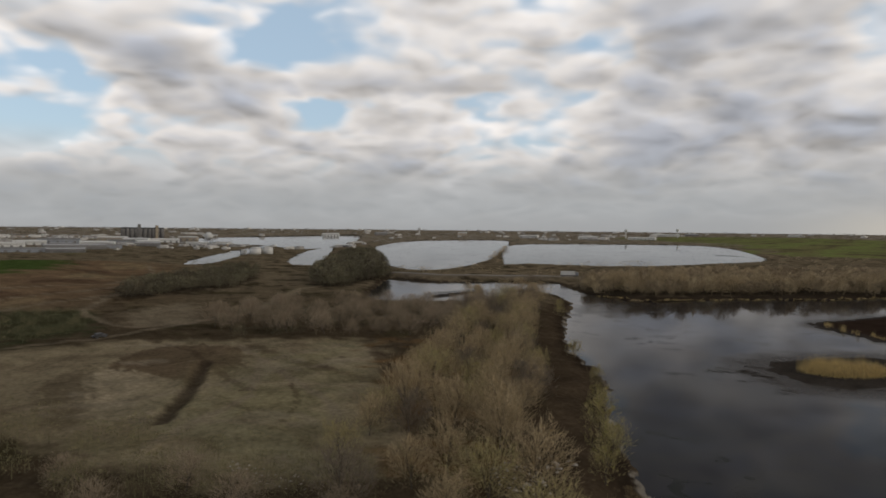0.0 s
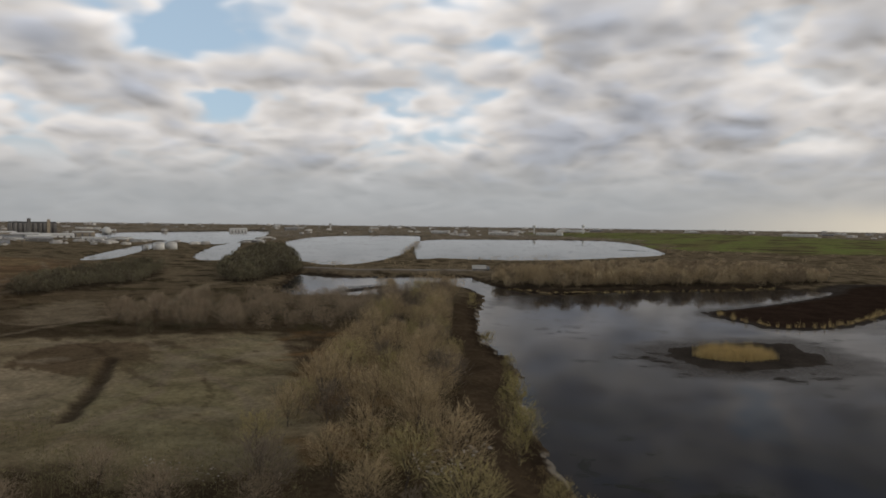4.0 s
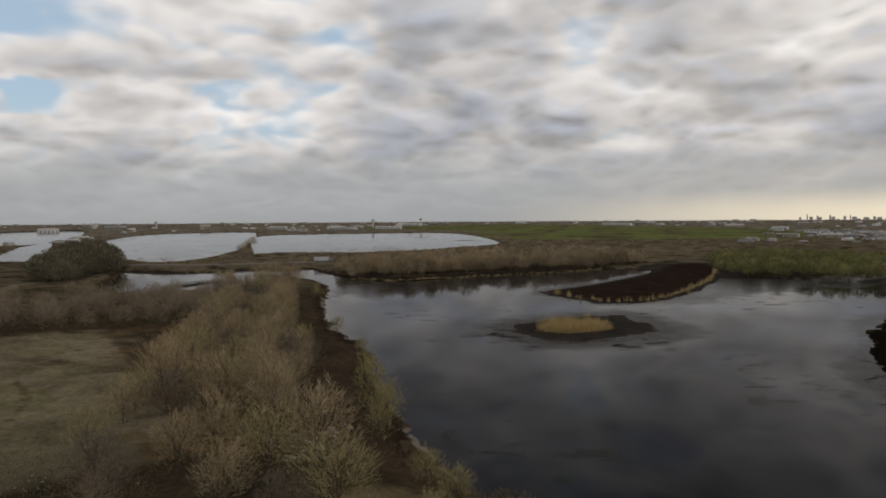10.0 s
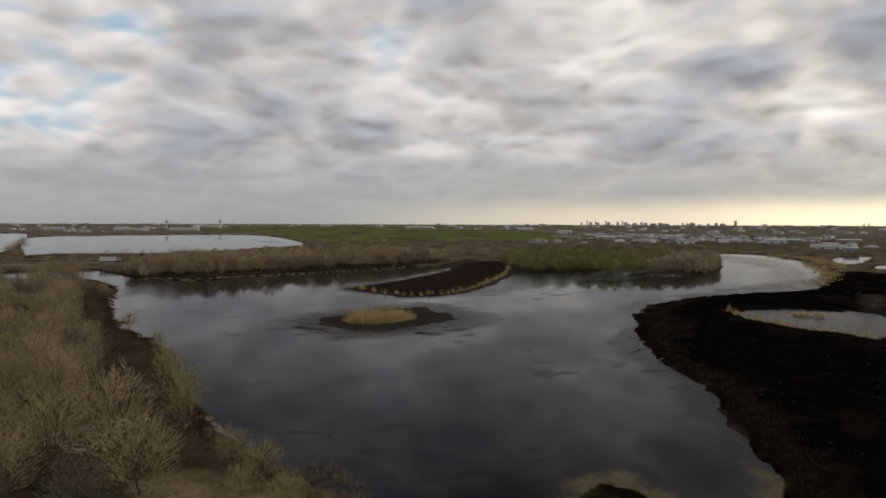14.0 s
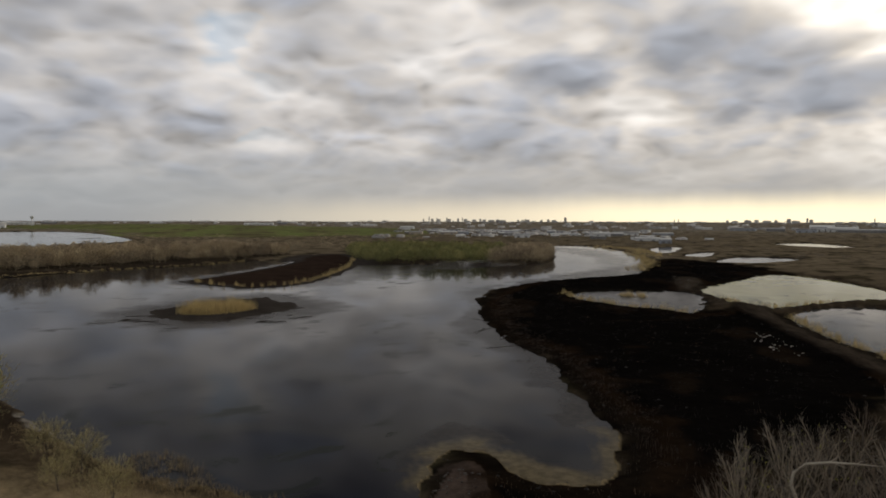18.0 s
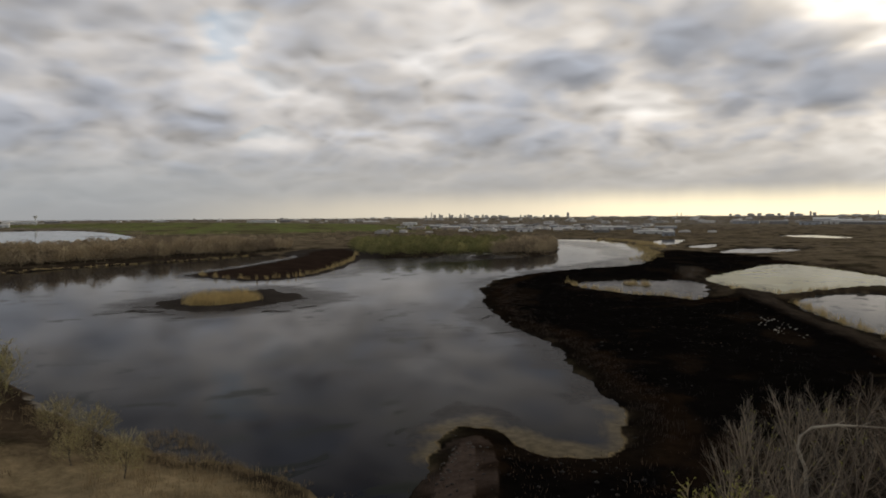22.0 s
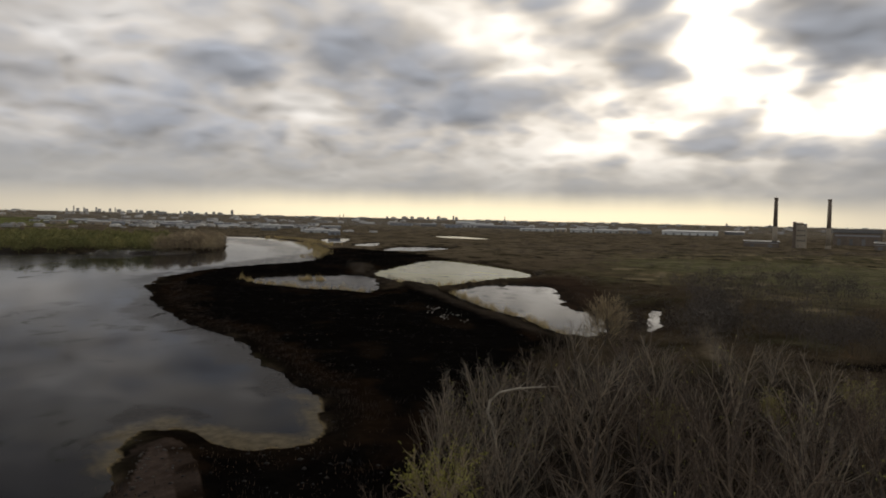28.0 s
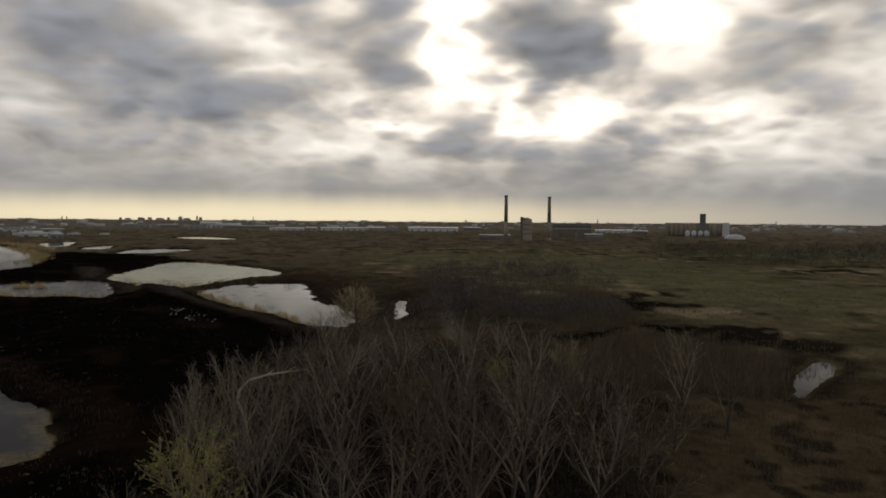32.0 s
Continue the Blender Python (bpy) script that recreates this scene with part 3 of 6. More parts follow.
DITCHES = [[(-162, -85), (-141, -76), (-125, -70), (-110, -65)], [(-52, 66), (-49, 60), (-38, 52)]]
TRACKS = [(2.5, [(-270, -120), (-300, -128), (-403, -147)]), (1.5, [(-166, -148), (-179, -142), (-189, -134), (-205, -129), (-226, -126), (-250, -119)]),
          (1.5, [(-300, -205), (-245, -182), (-235, -172), (-219, -153), (-213, -138), (-222, -125)]), (1.6, [(-230, -205), (-259, -204), (-296, -199), (-396, -214)]), (1.4, [(-253, -226), (-285, -220), (-345, -222)]), (2.0, [(-10, 118), (-16, 160), (-15, 183), (-12, 215)]),
          (0.9, [(-198, -62), (-165, -72), (-130, -58), (-96, -60)]), (0.9, [(-178, -46), (-150, -66), (-118, -84), (-104, -110)]),
          (0.8, [(-190, -90), (-160, -66), (-128, -40), (-104, -30)]), (0.8, [(-120, -26), (-112, -48), (-110, -88)]),
          (1.6, [(-250, -250), (-330, -240), (-420, -262), (-520, -330)])]


def land_height(x, y, want_water=False):
    """The lie of the land, with the water's beds cut in; water stands at 0."""
    ragged = 1.2 * wobble(x, y, 9.0, 1) + 0.6 * wobble(x, y, 3.5, 2)
    far = np.hypot(x, y)
    ragged = ragged * np.clip(far / 150, 0.35, 1.6)
    water = np.max([inside_distance(x, y, c) for c in (smooth(o) for o in WATERS if o not in SMALL_WATERS)], 0) + ragged * 0.7
    water = np.maximum(water, np.max([inside_distance(x, y, smooth(o)) for o in SMALL_WATERS], 0) + ragged * 0.25)
    land = 0.9 + 0.35 * wobble(x, y, 60, 3) + 0.15 * wobble(x, y, 14, 4)
    land += 2.2 * step(inside_distance(x, y, smooth(UPLAND), 60), -25, 20)
    land += 9.0 * step(inside_distance(x, y, smooth(HILL), 150), -90, 110) + 0.0
    land += 1.6 * step(inside_distance(x, y, smooth(ROADBANK), 20), -6, 1)
    land += 0.9 * step(inside_distance(x, y, smooth(DIKE_ROAD), 20), -5, 1)
    land += 1.3 * step(inside_distance(x, y, smooth(MOUND), 20), -4, 1)
    land += 0.8 * step(inside_distance(x, y, smooth(DIKE_CROSS), 20), -5, 1)
    for ditch in DITCHES:
        near = line_distance(x, y, ditch)
        land += 0.25 * step(near, 5, 2.5) - 0.7 * step(near, 2.5, 0.4)
    burnt = inside_distance(x, y, smooth(BURNT), 40)
    land += 16.0 * step(far, 2200, 4900) * (far > 2200)
    land -= 0.45 * step(burnt, -6, 6)
    z = np.where(water > 0, np.maximum(-0.15 - 0.12 * water, -1.0), 0.02 + land * step(-water, 0, 10) + 0.35 * step(-water, 0.0, 1.2))
    mud = inside_distance(x, y, smooth(MUD_SPIT), 30) + ragged * 0.6
    z = np.maximum(z, -0.25 + 0.65 * step(mud, -5, 5))
    shallows = step(inside_distance(x, y, smooth(SHALLOWS), 20), 0, 3) * step(water + 1.2 * wobble(x, y, 7, 5), 5.2, 1.2) * (water > 0)
    z = np.maximum(z, -0.25 + 0.22 * shallows)
    mud2 = np.max([inside_distance(x, y, smooth(o), 30) for o in (REED_MUD, MUD_BAR, MUD_BAR_WEST, LAKE_BAR_A, LAKE_BAR_B)], 0) + ragged * 0.3
    speck = wobble(x, y, 16, 21) + 0.4 * wobble(x, y, 7, 23)
    z = np.maximum(z, -0.25 + 0.285 * step(mud2, -10, 13) + 0.03 * speck * step(mud2, -4, 2) * step(mud2, 12, 6))
    if want_water:
        return z, water, np.maximum(mud, mud2), burnt
    return z


def mesh_object(name, verts, faces, mat, parent=None, smooth_shade=False):
    me = bpy.data.meshes.new(name)
    verts, faces = np.asarray(verts, np.float32), np.asarray(faces, np.int32)
    n = faces.shape[1]
    me.vertices.add(len(verts))
    me.vertices.foreach_set("co", verts.ravel())
    me.loops.add(faces.size)
    me.loops.foreach_set("vertex_index", faces.ravel())
    me.polygons.add(len(faces))
    me.polygons.foreach_set("loop_start", np.arange(0, faces.size, n, dtype=np.int32))
    me.update(calc_edges=True)
    if smooth_shade:
        me.polygons.foreach_set("use_smooth", np.ones(len(faces), bool))
    me.materials.append(mat)
    ob = new(name, me)
    ob.parent = parent
    return ob


def build_ground():
    turns = np.radians(np.concatenate([np.arange(-45, 145, 0.24), np.arange(145, 315, 2.0)]))
    rings = np.concatenate([[0.0, 6.0, 12.0], 18.0 * 1.0135 ** np.arange(0, 419)])
    rings[-1] = 4950.0
    a, r = np.meshgrid(turns, rings, indexing="xy")
    x, y = (-np.sin(a) * r).ravel(), (np.cos(a) * r).ravel()
    z, water, mud, burnt = land_height(x, y, True)
    nr, na = r.shape
    i, j = np.meshgrid(np.arange(nr - 1), np.arange(na), indexing="ij")
    k = (j + 1) % na
    faces = np.stack([i * na + j, (i + 1) * na + j, (i + 1) * na + k, i * na + k], -1).reshape(-1, 4)
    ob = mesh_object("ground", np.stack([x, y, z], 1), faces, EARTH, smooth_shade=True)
    tagged(ob, "brown spring marshland with burnt, muddy and grassy patches", "ground", kind="structure")
    # what the soil is like, place by place, haze and wood shade included
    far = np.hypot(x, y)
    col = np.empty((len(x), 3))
    # soil pales from 180 m out; past 900 m its colour holds distance haze
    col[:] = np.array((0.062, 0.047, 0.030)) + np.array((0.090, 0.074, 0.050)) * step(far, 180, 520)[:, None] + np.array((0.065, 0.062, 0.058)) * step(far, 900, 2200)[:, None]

    def lay(colour, amount):
        col[:] = col + (np.array(colour) - col) * np.clip(amount, 0, 1)[:, None]

    n1, n2, n3 = wobble(x, y, 40, 11), wobble(x, y, 12, 12), wobble(x, y, 160, 13)
    lay((0.045, 0.039, 0.021), step(n1 + 0.4 * n2, 0.0, 0.9) * 0.8)
    lay((0.032, 0.024, 0.017), step(n2 + 0.5 * n1, 0.5, 1.1) * 0.7)
    meadow = inside_distance(x, y, smooth(MEADOW), 60)
    n4, n5 = wobble(x, y, 26, 14), wobble(x, y, 75, 15)
    lay((0.115, 0.100, 0.056), step(meadow + 15 * n1, -10, 15))
    lay((0.165, 0.128, 0.076), step(meadow + 10 * n1, 0, 15) * step(n2 + n1, 0.3, 0.9))
    lay((0.23, 0.185, 0.115), step(meadow + 10 * n1, -5, 15) * step(n4 + n5, 0.55, 0.95))
    lay((0.018, 0.015, 0.011), step(meadow + 10 * n1, -5, 15) * step(n5 - n4, 0.75, 1.1))
    lay((0.070, 0.066, 0.032), step(meadow, 5, 30) * step(n3 - 0.4 * n4, 0.3, 0.8) * 0.6)
    lay((0.052, 0.036, 0.024), step(inside_distance(x, y, smooth(REED_THICKET), 30) + 3 * n2, -4, 3))
    lay((0.135, 0.130, 0.068), step(inside_distance(x, y, smooth(MARSH_GREEN), 40) + 9 * n2 + 10 * n1, -14, 14) * 0.8)
    lay((0.15, 0.128, 0.08), step(inside_distance(x, y, smooth(MARSH_GREEN), 40), 0, 10) * step(n4 - 0.7 * n2, 0.35, 0.7) * 0.8)
    lay((0.040, 0.026, 0.018), step(inside_distance(x, y, smooth(EAST_MIRE), 30) + 3 * n2, -3, 2) * 0.9)
    for tongue in REED_TONGUES:
        lay((0.115, 0.080, 0.046), step(inside_distance(x, y, smooth(tongue), 30) + 2.5 * n2, -3, 2))
    for patch_ in DARK_MIRES:
        lay((0.010, 0.008, 0.006), step(inside_distance(x, y, smooth(patch_), 30) + 2 * n2, -2, 1.5))
    lay((0.100, 0.074, 0.045), step(inside_distance(x, y, smooth(DRY_GRASS), 40) + 5 * n2, -4, 6) * 0.9)
    lay((0.020, 0.016, 0.012), step(inside_distance(x, y, smooth(DRY_GRASS), 40), -2, 4) * step(wobble(x, y, 8, 24) + 0.5 * n2, 0.35, 0.7) * 0.85)
    lay((0.016, 0.013, 0.010), step(inside_distance(x, y, smooth(DARK_POOL), 20) + 1.5 * n2, -2, 1))
    greens = step(inside_distance(x, y, smooth(GREENS), 100) + 60 * n3, -10, 60)
    strips = wobble(x * 0.35 + y * 0.1, y * 0.45 - x * 0.1, 60, 16)
    lay((0.145, 0.135, 0.06), greens * 0.9)
    lay((0.15, 0.175, 0.06), greens * step(strips + 0.3 * n3, -0.1, 0.25))
    lay((0.075, 0.068, 0.04), greens * step(-strips, 0.55, 0.75))
    hill = step(inside_distance(x, y, smooth(HILL), 100), -70, 10)
    lay((0.150, 0.100, 0.060), hill * 0.85)
    lay((0.20, 0.150, 0.088), hill * step(wobble(x * 0.5 + y * 0.25, y * 0.9 - x * 0.4, 70, 17), 0.25, 0.6) * 0.8)
    lay((0.080, 0.052, 0.034), hill * step(wobble(x * 0.5 + y * 0.25, y * 0.9 - x * 0.4, 48, 18), 0.35, 0.7) * 0.8)
    lay((0.05, 0.075, 0.022), step(inside_distance(x, y, smooth(HILL_TOP), 100) + 8 * n1, -10, 10))
    field = inside_distance(x, y, smooth(FIELD), 40) + 3 * n2
    lay((0.20, 0.165, 0.107), step(field, -4, 4))
    lay((0.12, 0.092, 0.062), step(field, -2, 4) * step(n2 * 0.6 + n1, 0.1, 0.7) * 0.4)
    n6 = wobble(x, y, 5, 19)
    for colour, outline, amount in (((0.105, 0.078, 0.050), FIELD_BROWN, 0.95), ((0.27, 0.225, 0.155), FIELD_PALE, 0.8), ((0.225, 0.19, 0.12), FIELD_LOBE_FAR, 0.75), ((0.235, 0.20, 0.12), FIELD_LOBE, 0.75), ((0.115, 0.092, 0.060), FIELD_STRIP, 0.8)):
        lay(colour, step(inside_distance(x, y, smooth(outline), 40) + 0.9 * n6 + 0.7 * n2, -1.2, 0.8) * amount)
    for wide, line in FIELD_LINES:
        lay((0.075, 0.055, 0.036), step(line_distance(x, y, line) + 0.6 * n6 + 0.3 * wide * n2, wide, wide * 0.4) * 0.8)
    lay((0.045, 0.048, 0.026), step(inside_distance(x, y, smooth(FIELD_SCRUB), 40) + 4 * n2, -4, 4) * 0.9)
    lay((0.145, 0.128, 0.072), step(field, -2, 5) * step(y, -92, -66) * step(n4 + 0.5 * n2, -0.7, 0.5) * 0.6)
    lay((0.19, 0.17, 0.105), step(field, 0, 6) * step(y, -80, -60) * step(n5 - 0.6 * n2, 0.2, 0.6) * 0.7)
    lay((0.26, 0.22, 0.165), step(field, 0, 6) * step(-n1 + 0.5 * n2, 0.5, 1.0) * 0.35)
    lay((0.125, 0.078, 0.038), step(inside_distance(x, y, smooth(ORANGE), 40) + 7 * n2 + 5 * n1, -8, 10) * step(n2 + n1, -1.3, 0.5))
    lay((0.16, 0.13, 0.09), step(inside_distance(x, y, smooth(BARE_LOT), 40) + 2 * n2, -3, 3))
    lay((0.15, 0.125, 0.095), step(inside_distance(x, y, smooth(ROADBANK), 20), -2, 1))
    for wide, track in TRACKS:
        lay((0.19, 0.155, 0.11), step(line_distance(x, y, track) + 0.6 * n2, wide + 0.9, wide * 0.4) * 0.7)
    for ditch in DITCHES:
        lay((0.045, 0.034, 0.024), step(line_distance(x, y, ditch) + 0.5 * n2, 2.4, 0.7) * 0.85)
    lay((0.0042, 0.0036, 0.0032), step(burnt + 2.5 * n2, -5, 2))
    lay((0.013, 0.009, 0.006), step(burnt, 2, 8) * step(n1 - 0.4 * n2, 0.45, 1.0) * 0.8)
    lay((0.016, 0.010, 0.006), step(burnt + n2, 0, 4) * step(burnt + 2 * n2, 9, 4) * (water > -12))
    lay((0.050, 0.040, 0.030), step(inside_distance(x, y, smooth(DIKE_ROAD), 20), -2, 1) * 0.8)
    lay((0.28, 0.215, 0.125), step(inside_distance(x, y, smooth(NEAR_BANK), 30) + 4 * n2, -4, 4) * 0.85)
    lay((0.060, 0.044, 0.029), step(inside_distance(x, y, smooth(BARE_BANK), 20) + 2 * n2, -3, 2) * 0.85)
    lay((0.028, 0.021, 0.016), step(inside_distance(x, y, smooth(PENINSULA_BANK), 20) + 2 * n2, -3, 2) * 0.9)
    # the shade under the trees, painted into the soil of the wood floors
    for shaded_floor in (NEAR_WOOD, NEAR_WOOD_BACK):
        lay((0.014, 0.011, 0.008), step(inside_distance(x, y, smooth(shaded_floor), 40) + 2 * n2, -5, 3) * 0.9)
    for shaded_floor in (PENINSULA, GREEN_WOOD, GREY_WOOD, DIKE_WOOD, LEFT_WOOD):
        lay((0.034, 0.027, 0.019), step(inside_distance(x, y, smooth(shaded_floor), 40) + 4 * n2, -6, 4) * 0.9)
    rim = step(-water, 0.4, 1.6) * step(-water, 6, 2.0)
    lay((0.026, 0.019, 0.014), rim * 0.85 * (far < 700) * step(burnt, -2, -8))
    lay((0.009, 0.007, 0.005), rim * 0.8 * step(burnt, -8, -2))
    lay((0.075, 0.055, 0.044), step(inside_distance(x, y, smooth(MOUND), 20) + 0.4 * n2, -0.4, 0.6) * 0.95)
    foam = (y < 26) & (x < -84) & (x > -330)
    lay((0.26, 0.24, 0.205), foam * step(-water, -0.4, 0.2) * step(-water, 1.3, 0.7) * step(n2 + 0.7 * n1, -0.5, 0.3) * 0.8)
    lay((0.042, 0.036, 0.031), step(mud, -14, -9))
    lay((0.030, 0.020, 0.015), step(inside_distance(x, y, smooth(MUD_SPIT), 30), 1, 5))
    lay((0.02, 0.018, 0.015), (water > 0) & (mud < -14))
    lay((0.17, 0.132, 0.075), step(inside_distance(x, y, smooth(SHALLOWS), 20), 0, 3) * step(water, 4.5, 2.5) * (water > -0.2))
    me = ob.data
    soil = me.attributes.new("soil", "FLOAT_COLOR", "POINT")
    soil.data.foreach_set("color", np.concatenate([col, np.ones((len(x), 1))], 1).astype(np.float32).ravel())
    wet = me.attributes.new("wet", "FLOAT", "POINT")
    wet.data.foreach_set("value", np.clip(step(mud2_wet(x, y) + 1.5 * n2, 10, 1), 0, 1) * step(mud2_wet(x, y), -20, -16).astype(np.float32))
    return ob


def mud2_wet(x, y):
    return np.max([inside_distance(x, y, smooth(o), 30) for o in (REED_MUD, MUD_BAR, MUD_BAR_WEST)], 0)


def build_water():
    turns = np.radians(np.concatenate([np.arange(-45, 145, 0.4), np.arange(145, 315, 5.0)]))
    rings = np.concatenate([[0.0, 15.0], 30.0 * 1.018 ** np.arange(0, 215), [1600.0, 2000.0, 2600.0, 3600.0]])
    a, r = np.meshgrid(turns, rings)
    x, y = (-np.sin(a) * r).ravel(), (np.cos(a) * r).ravel()
    nr, na = r.shape
    i, j = np.meshgrid(np.arange(nr - 1), np.arange(na), indexing="ij")
    k = (j + 1) % na
    faces = np.stack([i * na + j, (i + 1) * na + j, (i + 1) * na + k, i * na + k], -1).reshape(-1, 4)
    ob = mesh_object("water", np.stack([x, y, 0 * x], 1), faces, WATER)
    tagged(ob, "dark still marsh water mirroring the cloudy sky, shallow over its mud banks", "water", kind="structure")
    # how near the mud and the pale silt of the bed come to the surface
    n2, n1 = wobble(x, y, 12, 12), wobble(x, y, 34, 41)
    shoal = np.zeros(len(x))
    for outline, reach, most in ((REED_MUD, 14, 1.0), (MUD_SPIT, 16, 0.95), (MUD_BAR, 8, 0.9), (MUD_BAR_WEST, 8, 0.9), (SPIT_FLAT, 14, 0.62), (INLET_FLAT, 16, 0.55), (POINT_FLAT, 7, 0.75), (CORNER_FLAT, 7, 0.6)):
        d = inside_distance(x, y, smooth(outline), 40) + 2.2 * n2 + 1.6 * n1
        shoal = np.maximum(shoal, most * step(d, -reach, 5))
    shore = inside_distance(x, y, smooth(BURNT), 30)
    shoal = np.maximum(shoal, 0.75 * step(shore + 3.0 * n1 + 1.5 * n2, -8, -1) * (x < -60))
    inside = inside_distance(x, y, smooth(SHALLOWS), 30)
    shallow = step(inside, -3, 4) * step(shore + 0.9 * n2 + 0.8 * n1, -5.0, -0.2) * 0.65
    for name, value in (("shoal", shoal * (1 - shallow)), ("pale", shallow)):
        layer = ob.data.attributes.new(name, "FLOAT", "POINT")
        layer.data.foreach_set("value", value.astype(np.float32))


def build_pool(name, outline, mat, label):
    """The surface of one pool whose water is coloured by what it holds."""
    bm = bmesh.new()
    c = smooth(outline, 3)
    mid = c.mean(0)
    face = bm.faces.new([bm.verts.new((*(mid + (p - mid) * 1.06), 0.02)) for p in c])
    if face.normal.z < 0:
        face.normal_flip()
    me = bpy.data.meshes.new(name)
    bm.to_mesh(me)
    bm.free()
    me.materials.append(mat)
    tagged(new(name, me), label, "water", kind="structure")


build_ground()
build_water()
build_pool("water_pool_green", POOL_GREEN, WATER_GREEN, "shallow pool of pale yellow-green water")
build_pool("water_pool_west", POOL_WEST, WATER_PALE, "shallow pool of pale grey water")

# ---- woods ----


def scatter(outline, count, seed, gap=0.0):
    """Places inside an outline, on dry land, no two nearer than gap."""
    rng = np.random.default_rng(seed)
    curve = smooth(outline)
    lo, hi = curve.min(0), curve.max(0)
    picked = np.empty((0, 2))
    for _ in range(12):
        p = rng.uniform(lo, hi, (count * 3, 2))
        p = p[inside_distance(p[:, 0], p[:, 1], curve) > 0]
        for q in p:
            if len(picked) >= count:
                break
            if gap and len(picked) and np.min(((picked - q) ** 2).sum(1)) < gap * gap:
                continue
            picked = np.vstack([picked, q])
        if len(picked) >= count:
            break
    z = land_height(picked[:, 0], picked[:, 1])
    keep = z > 0.15
    return np.column_stack([picked, z])[keep]


def slivers(rng, at, way, length, width):
    """Thin triangles from points along directions: the twigs and stems of what is too fine to count."""
    side = np.cross(way, rng.normal(size=way.shape))
    side /= np.linalg.norm(side, axis=1, keepdims=True) + 1e-9
    v = np.stack([at - side * width[:, None], at + side * width[:, None], at + way * length[:, None]], 1)
    return v.reshape(-1, 3)


def wood(name, places, high, wide, per_tree, mat, label, seed, size=1.0):
    """A far wood: for every tree a short trunk and a loose crown of twigs, all in one mesh."""
    rng = np.random.default_rng(seed)
    n = len(places)
    h = high * rng.uniform(0.55, 1.2, n)
    w = wide * rng.uniform(0.7, 1.25, n) * (h / high) ** 0.5
    tree = np.repeat(np.arange(n), per_tree)
    m = len(tree)
    a, u, rad = rng.uniform(0, 6.283, m), rng.uniform(0, 1, m) ** 0.8, rng.uniform(0, 1, m) ** 0.4
    shape = np.sqrt(np.clip(1 - (2 * u - 0.85) ** 2 / 1.35, 0.02, 1)) * rad
    off = np.stack([np.cos(a) * shape * w[tree], np.sin(a) * shape * w[tree], h[tree] * (0.12 + 0.74 * u * (1 - 0.22 * rad * u))], 1)
    way = np.stack([np.cos(a) * 0.8 * rad, np.sin(a) * 0.8 * rad, np.full(m, 0.8)], 1) + rng.normal(0, 0.45, (m, 3))
    way /= np.linalg.norm(way, axis=1, keepdims=True)
    length = size * rng.uniform(0.5, 1.4, m) * h[tree] / 7
    v = slivers(rng, places[tree] + off, way, length, size * rng.uniform(0.07, 0.18, m) * h[tree] / 7)
    trunk = slivers(rng, np.repeat(places, 2, 0) - (0, 0, 0.3), np.tile((0.0, 0.0, 1.0), (2 * n, 1)), np.repeat(h * 0.7, 2), np.full(2 * n, 0.12 * h.mean() / 7))
    v = np.concatenate([v, trunk])
    ob = mesh_object(name, v, np.arange(len(v)).reshape(-1, 3), mat)
    tone = rng.uniform(0, 1, n)
    tones = ob.data.attributes.new("tone", "FLOAT", "POINT")
    tones.data.foreach_set("value", np.repeat(np.concatenate([tone[tree], np.repeat(tone, 2) * 0.4]), 3).astype(np.float32))
    return tagged(ob, label, "woodland", kind="stuff")


class Sticks:
    """Collects tapered three-sided sticks and small triangles into one mesh."""

    def __init__(self):
        self.v, self.f = [], []

    def stick(self, points, radii, sides=3):
        base = len(self.v)
        for n, (p, r) in enumerate(zip(points, radii)):
            d = (points[min(n + 1, len(points) - 1)] - points[max(n - 1, 0)]).normalized()
            u = d.orthogonal().normalized()
            w = d.cross(u)
            for s in range(sides):
                a = 2 * math.pi * s / sides
                self.v.append(p + (u * math.cos(a) + w * math.sin(a)) * r)
        for n in range(len(points) - 1):
            for s in range(sides):
                a, b = base + n * sides + s, base + n * sides + (s + 1) % sides
                self.f.append((a, b, b + sides))
                self.f.append((a, b + sides, a + sides))

    def sliver(self, p, q, r, rng):
        side = (q - p).cross(Vector(rng.normal(size=3))).normalized() * r
        base = len(self.v)
        self.v += [p - side, p + side, q]
        self.f.append((base, base + 1, base + 2))

    def part(self, name, mat, parent, label=""):
        ob = mesh_object(name, np.array([tuple(p) for p in self.v]), np.array(self.f), mat, parent)
        return tagged(ob, label) if label else ob


def tilt_way(way, degrees, turn):
    u = way.orthogonal().normalized()
    side = u * math.cos(turn) + way.cross(u) * math.sin(turn)
    return (way * math.cos(radians(degrees)) + side * math.sin(radians(degrees))).normalized()


def bent(rng, p, way, length, pieces, lift):
    points, d = [p], way.copy()
    for _ in range(pieces):
        d = (d + Vector(rng.normal(0, 0.10, 3)) + Vector((0, 0, lift))).normalized()
        points.append(points[-1] + d * (length / pieces))
    return points


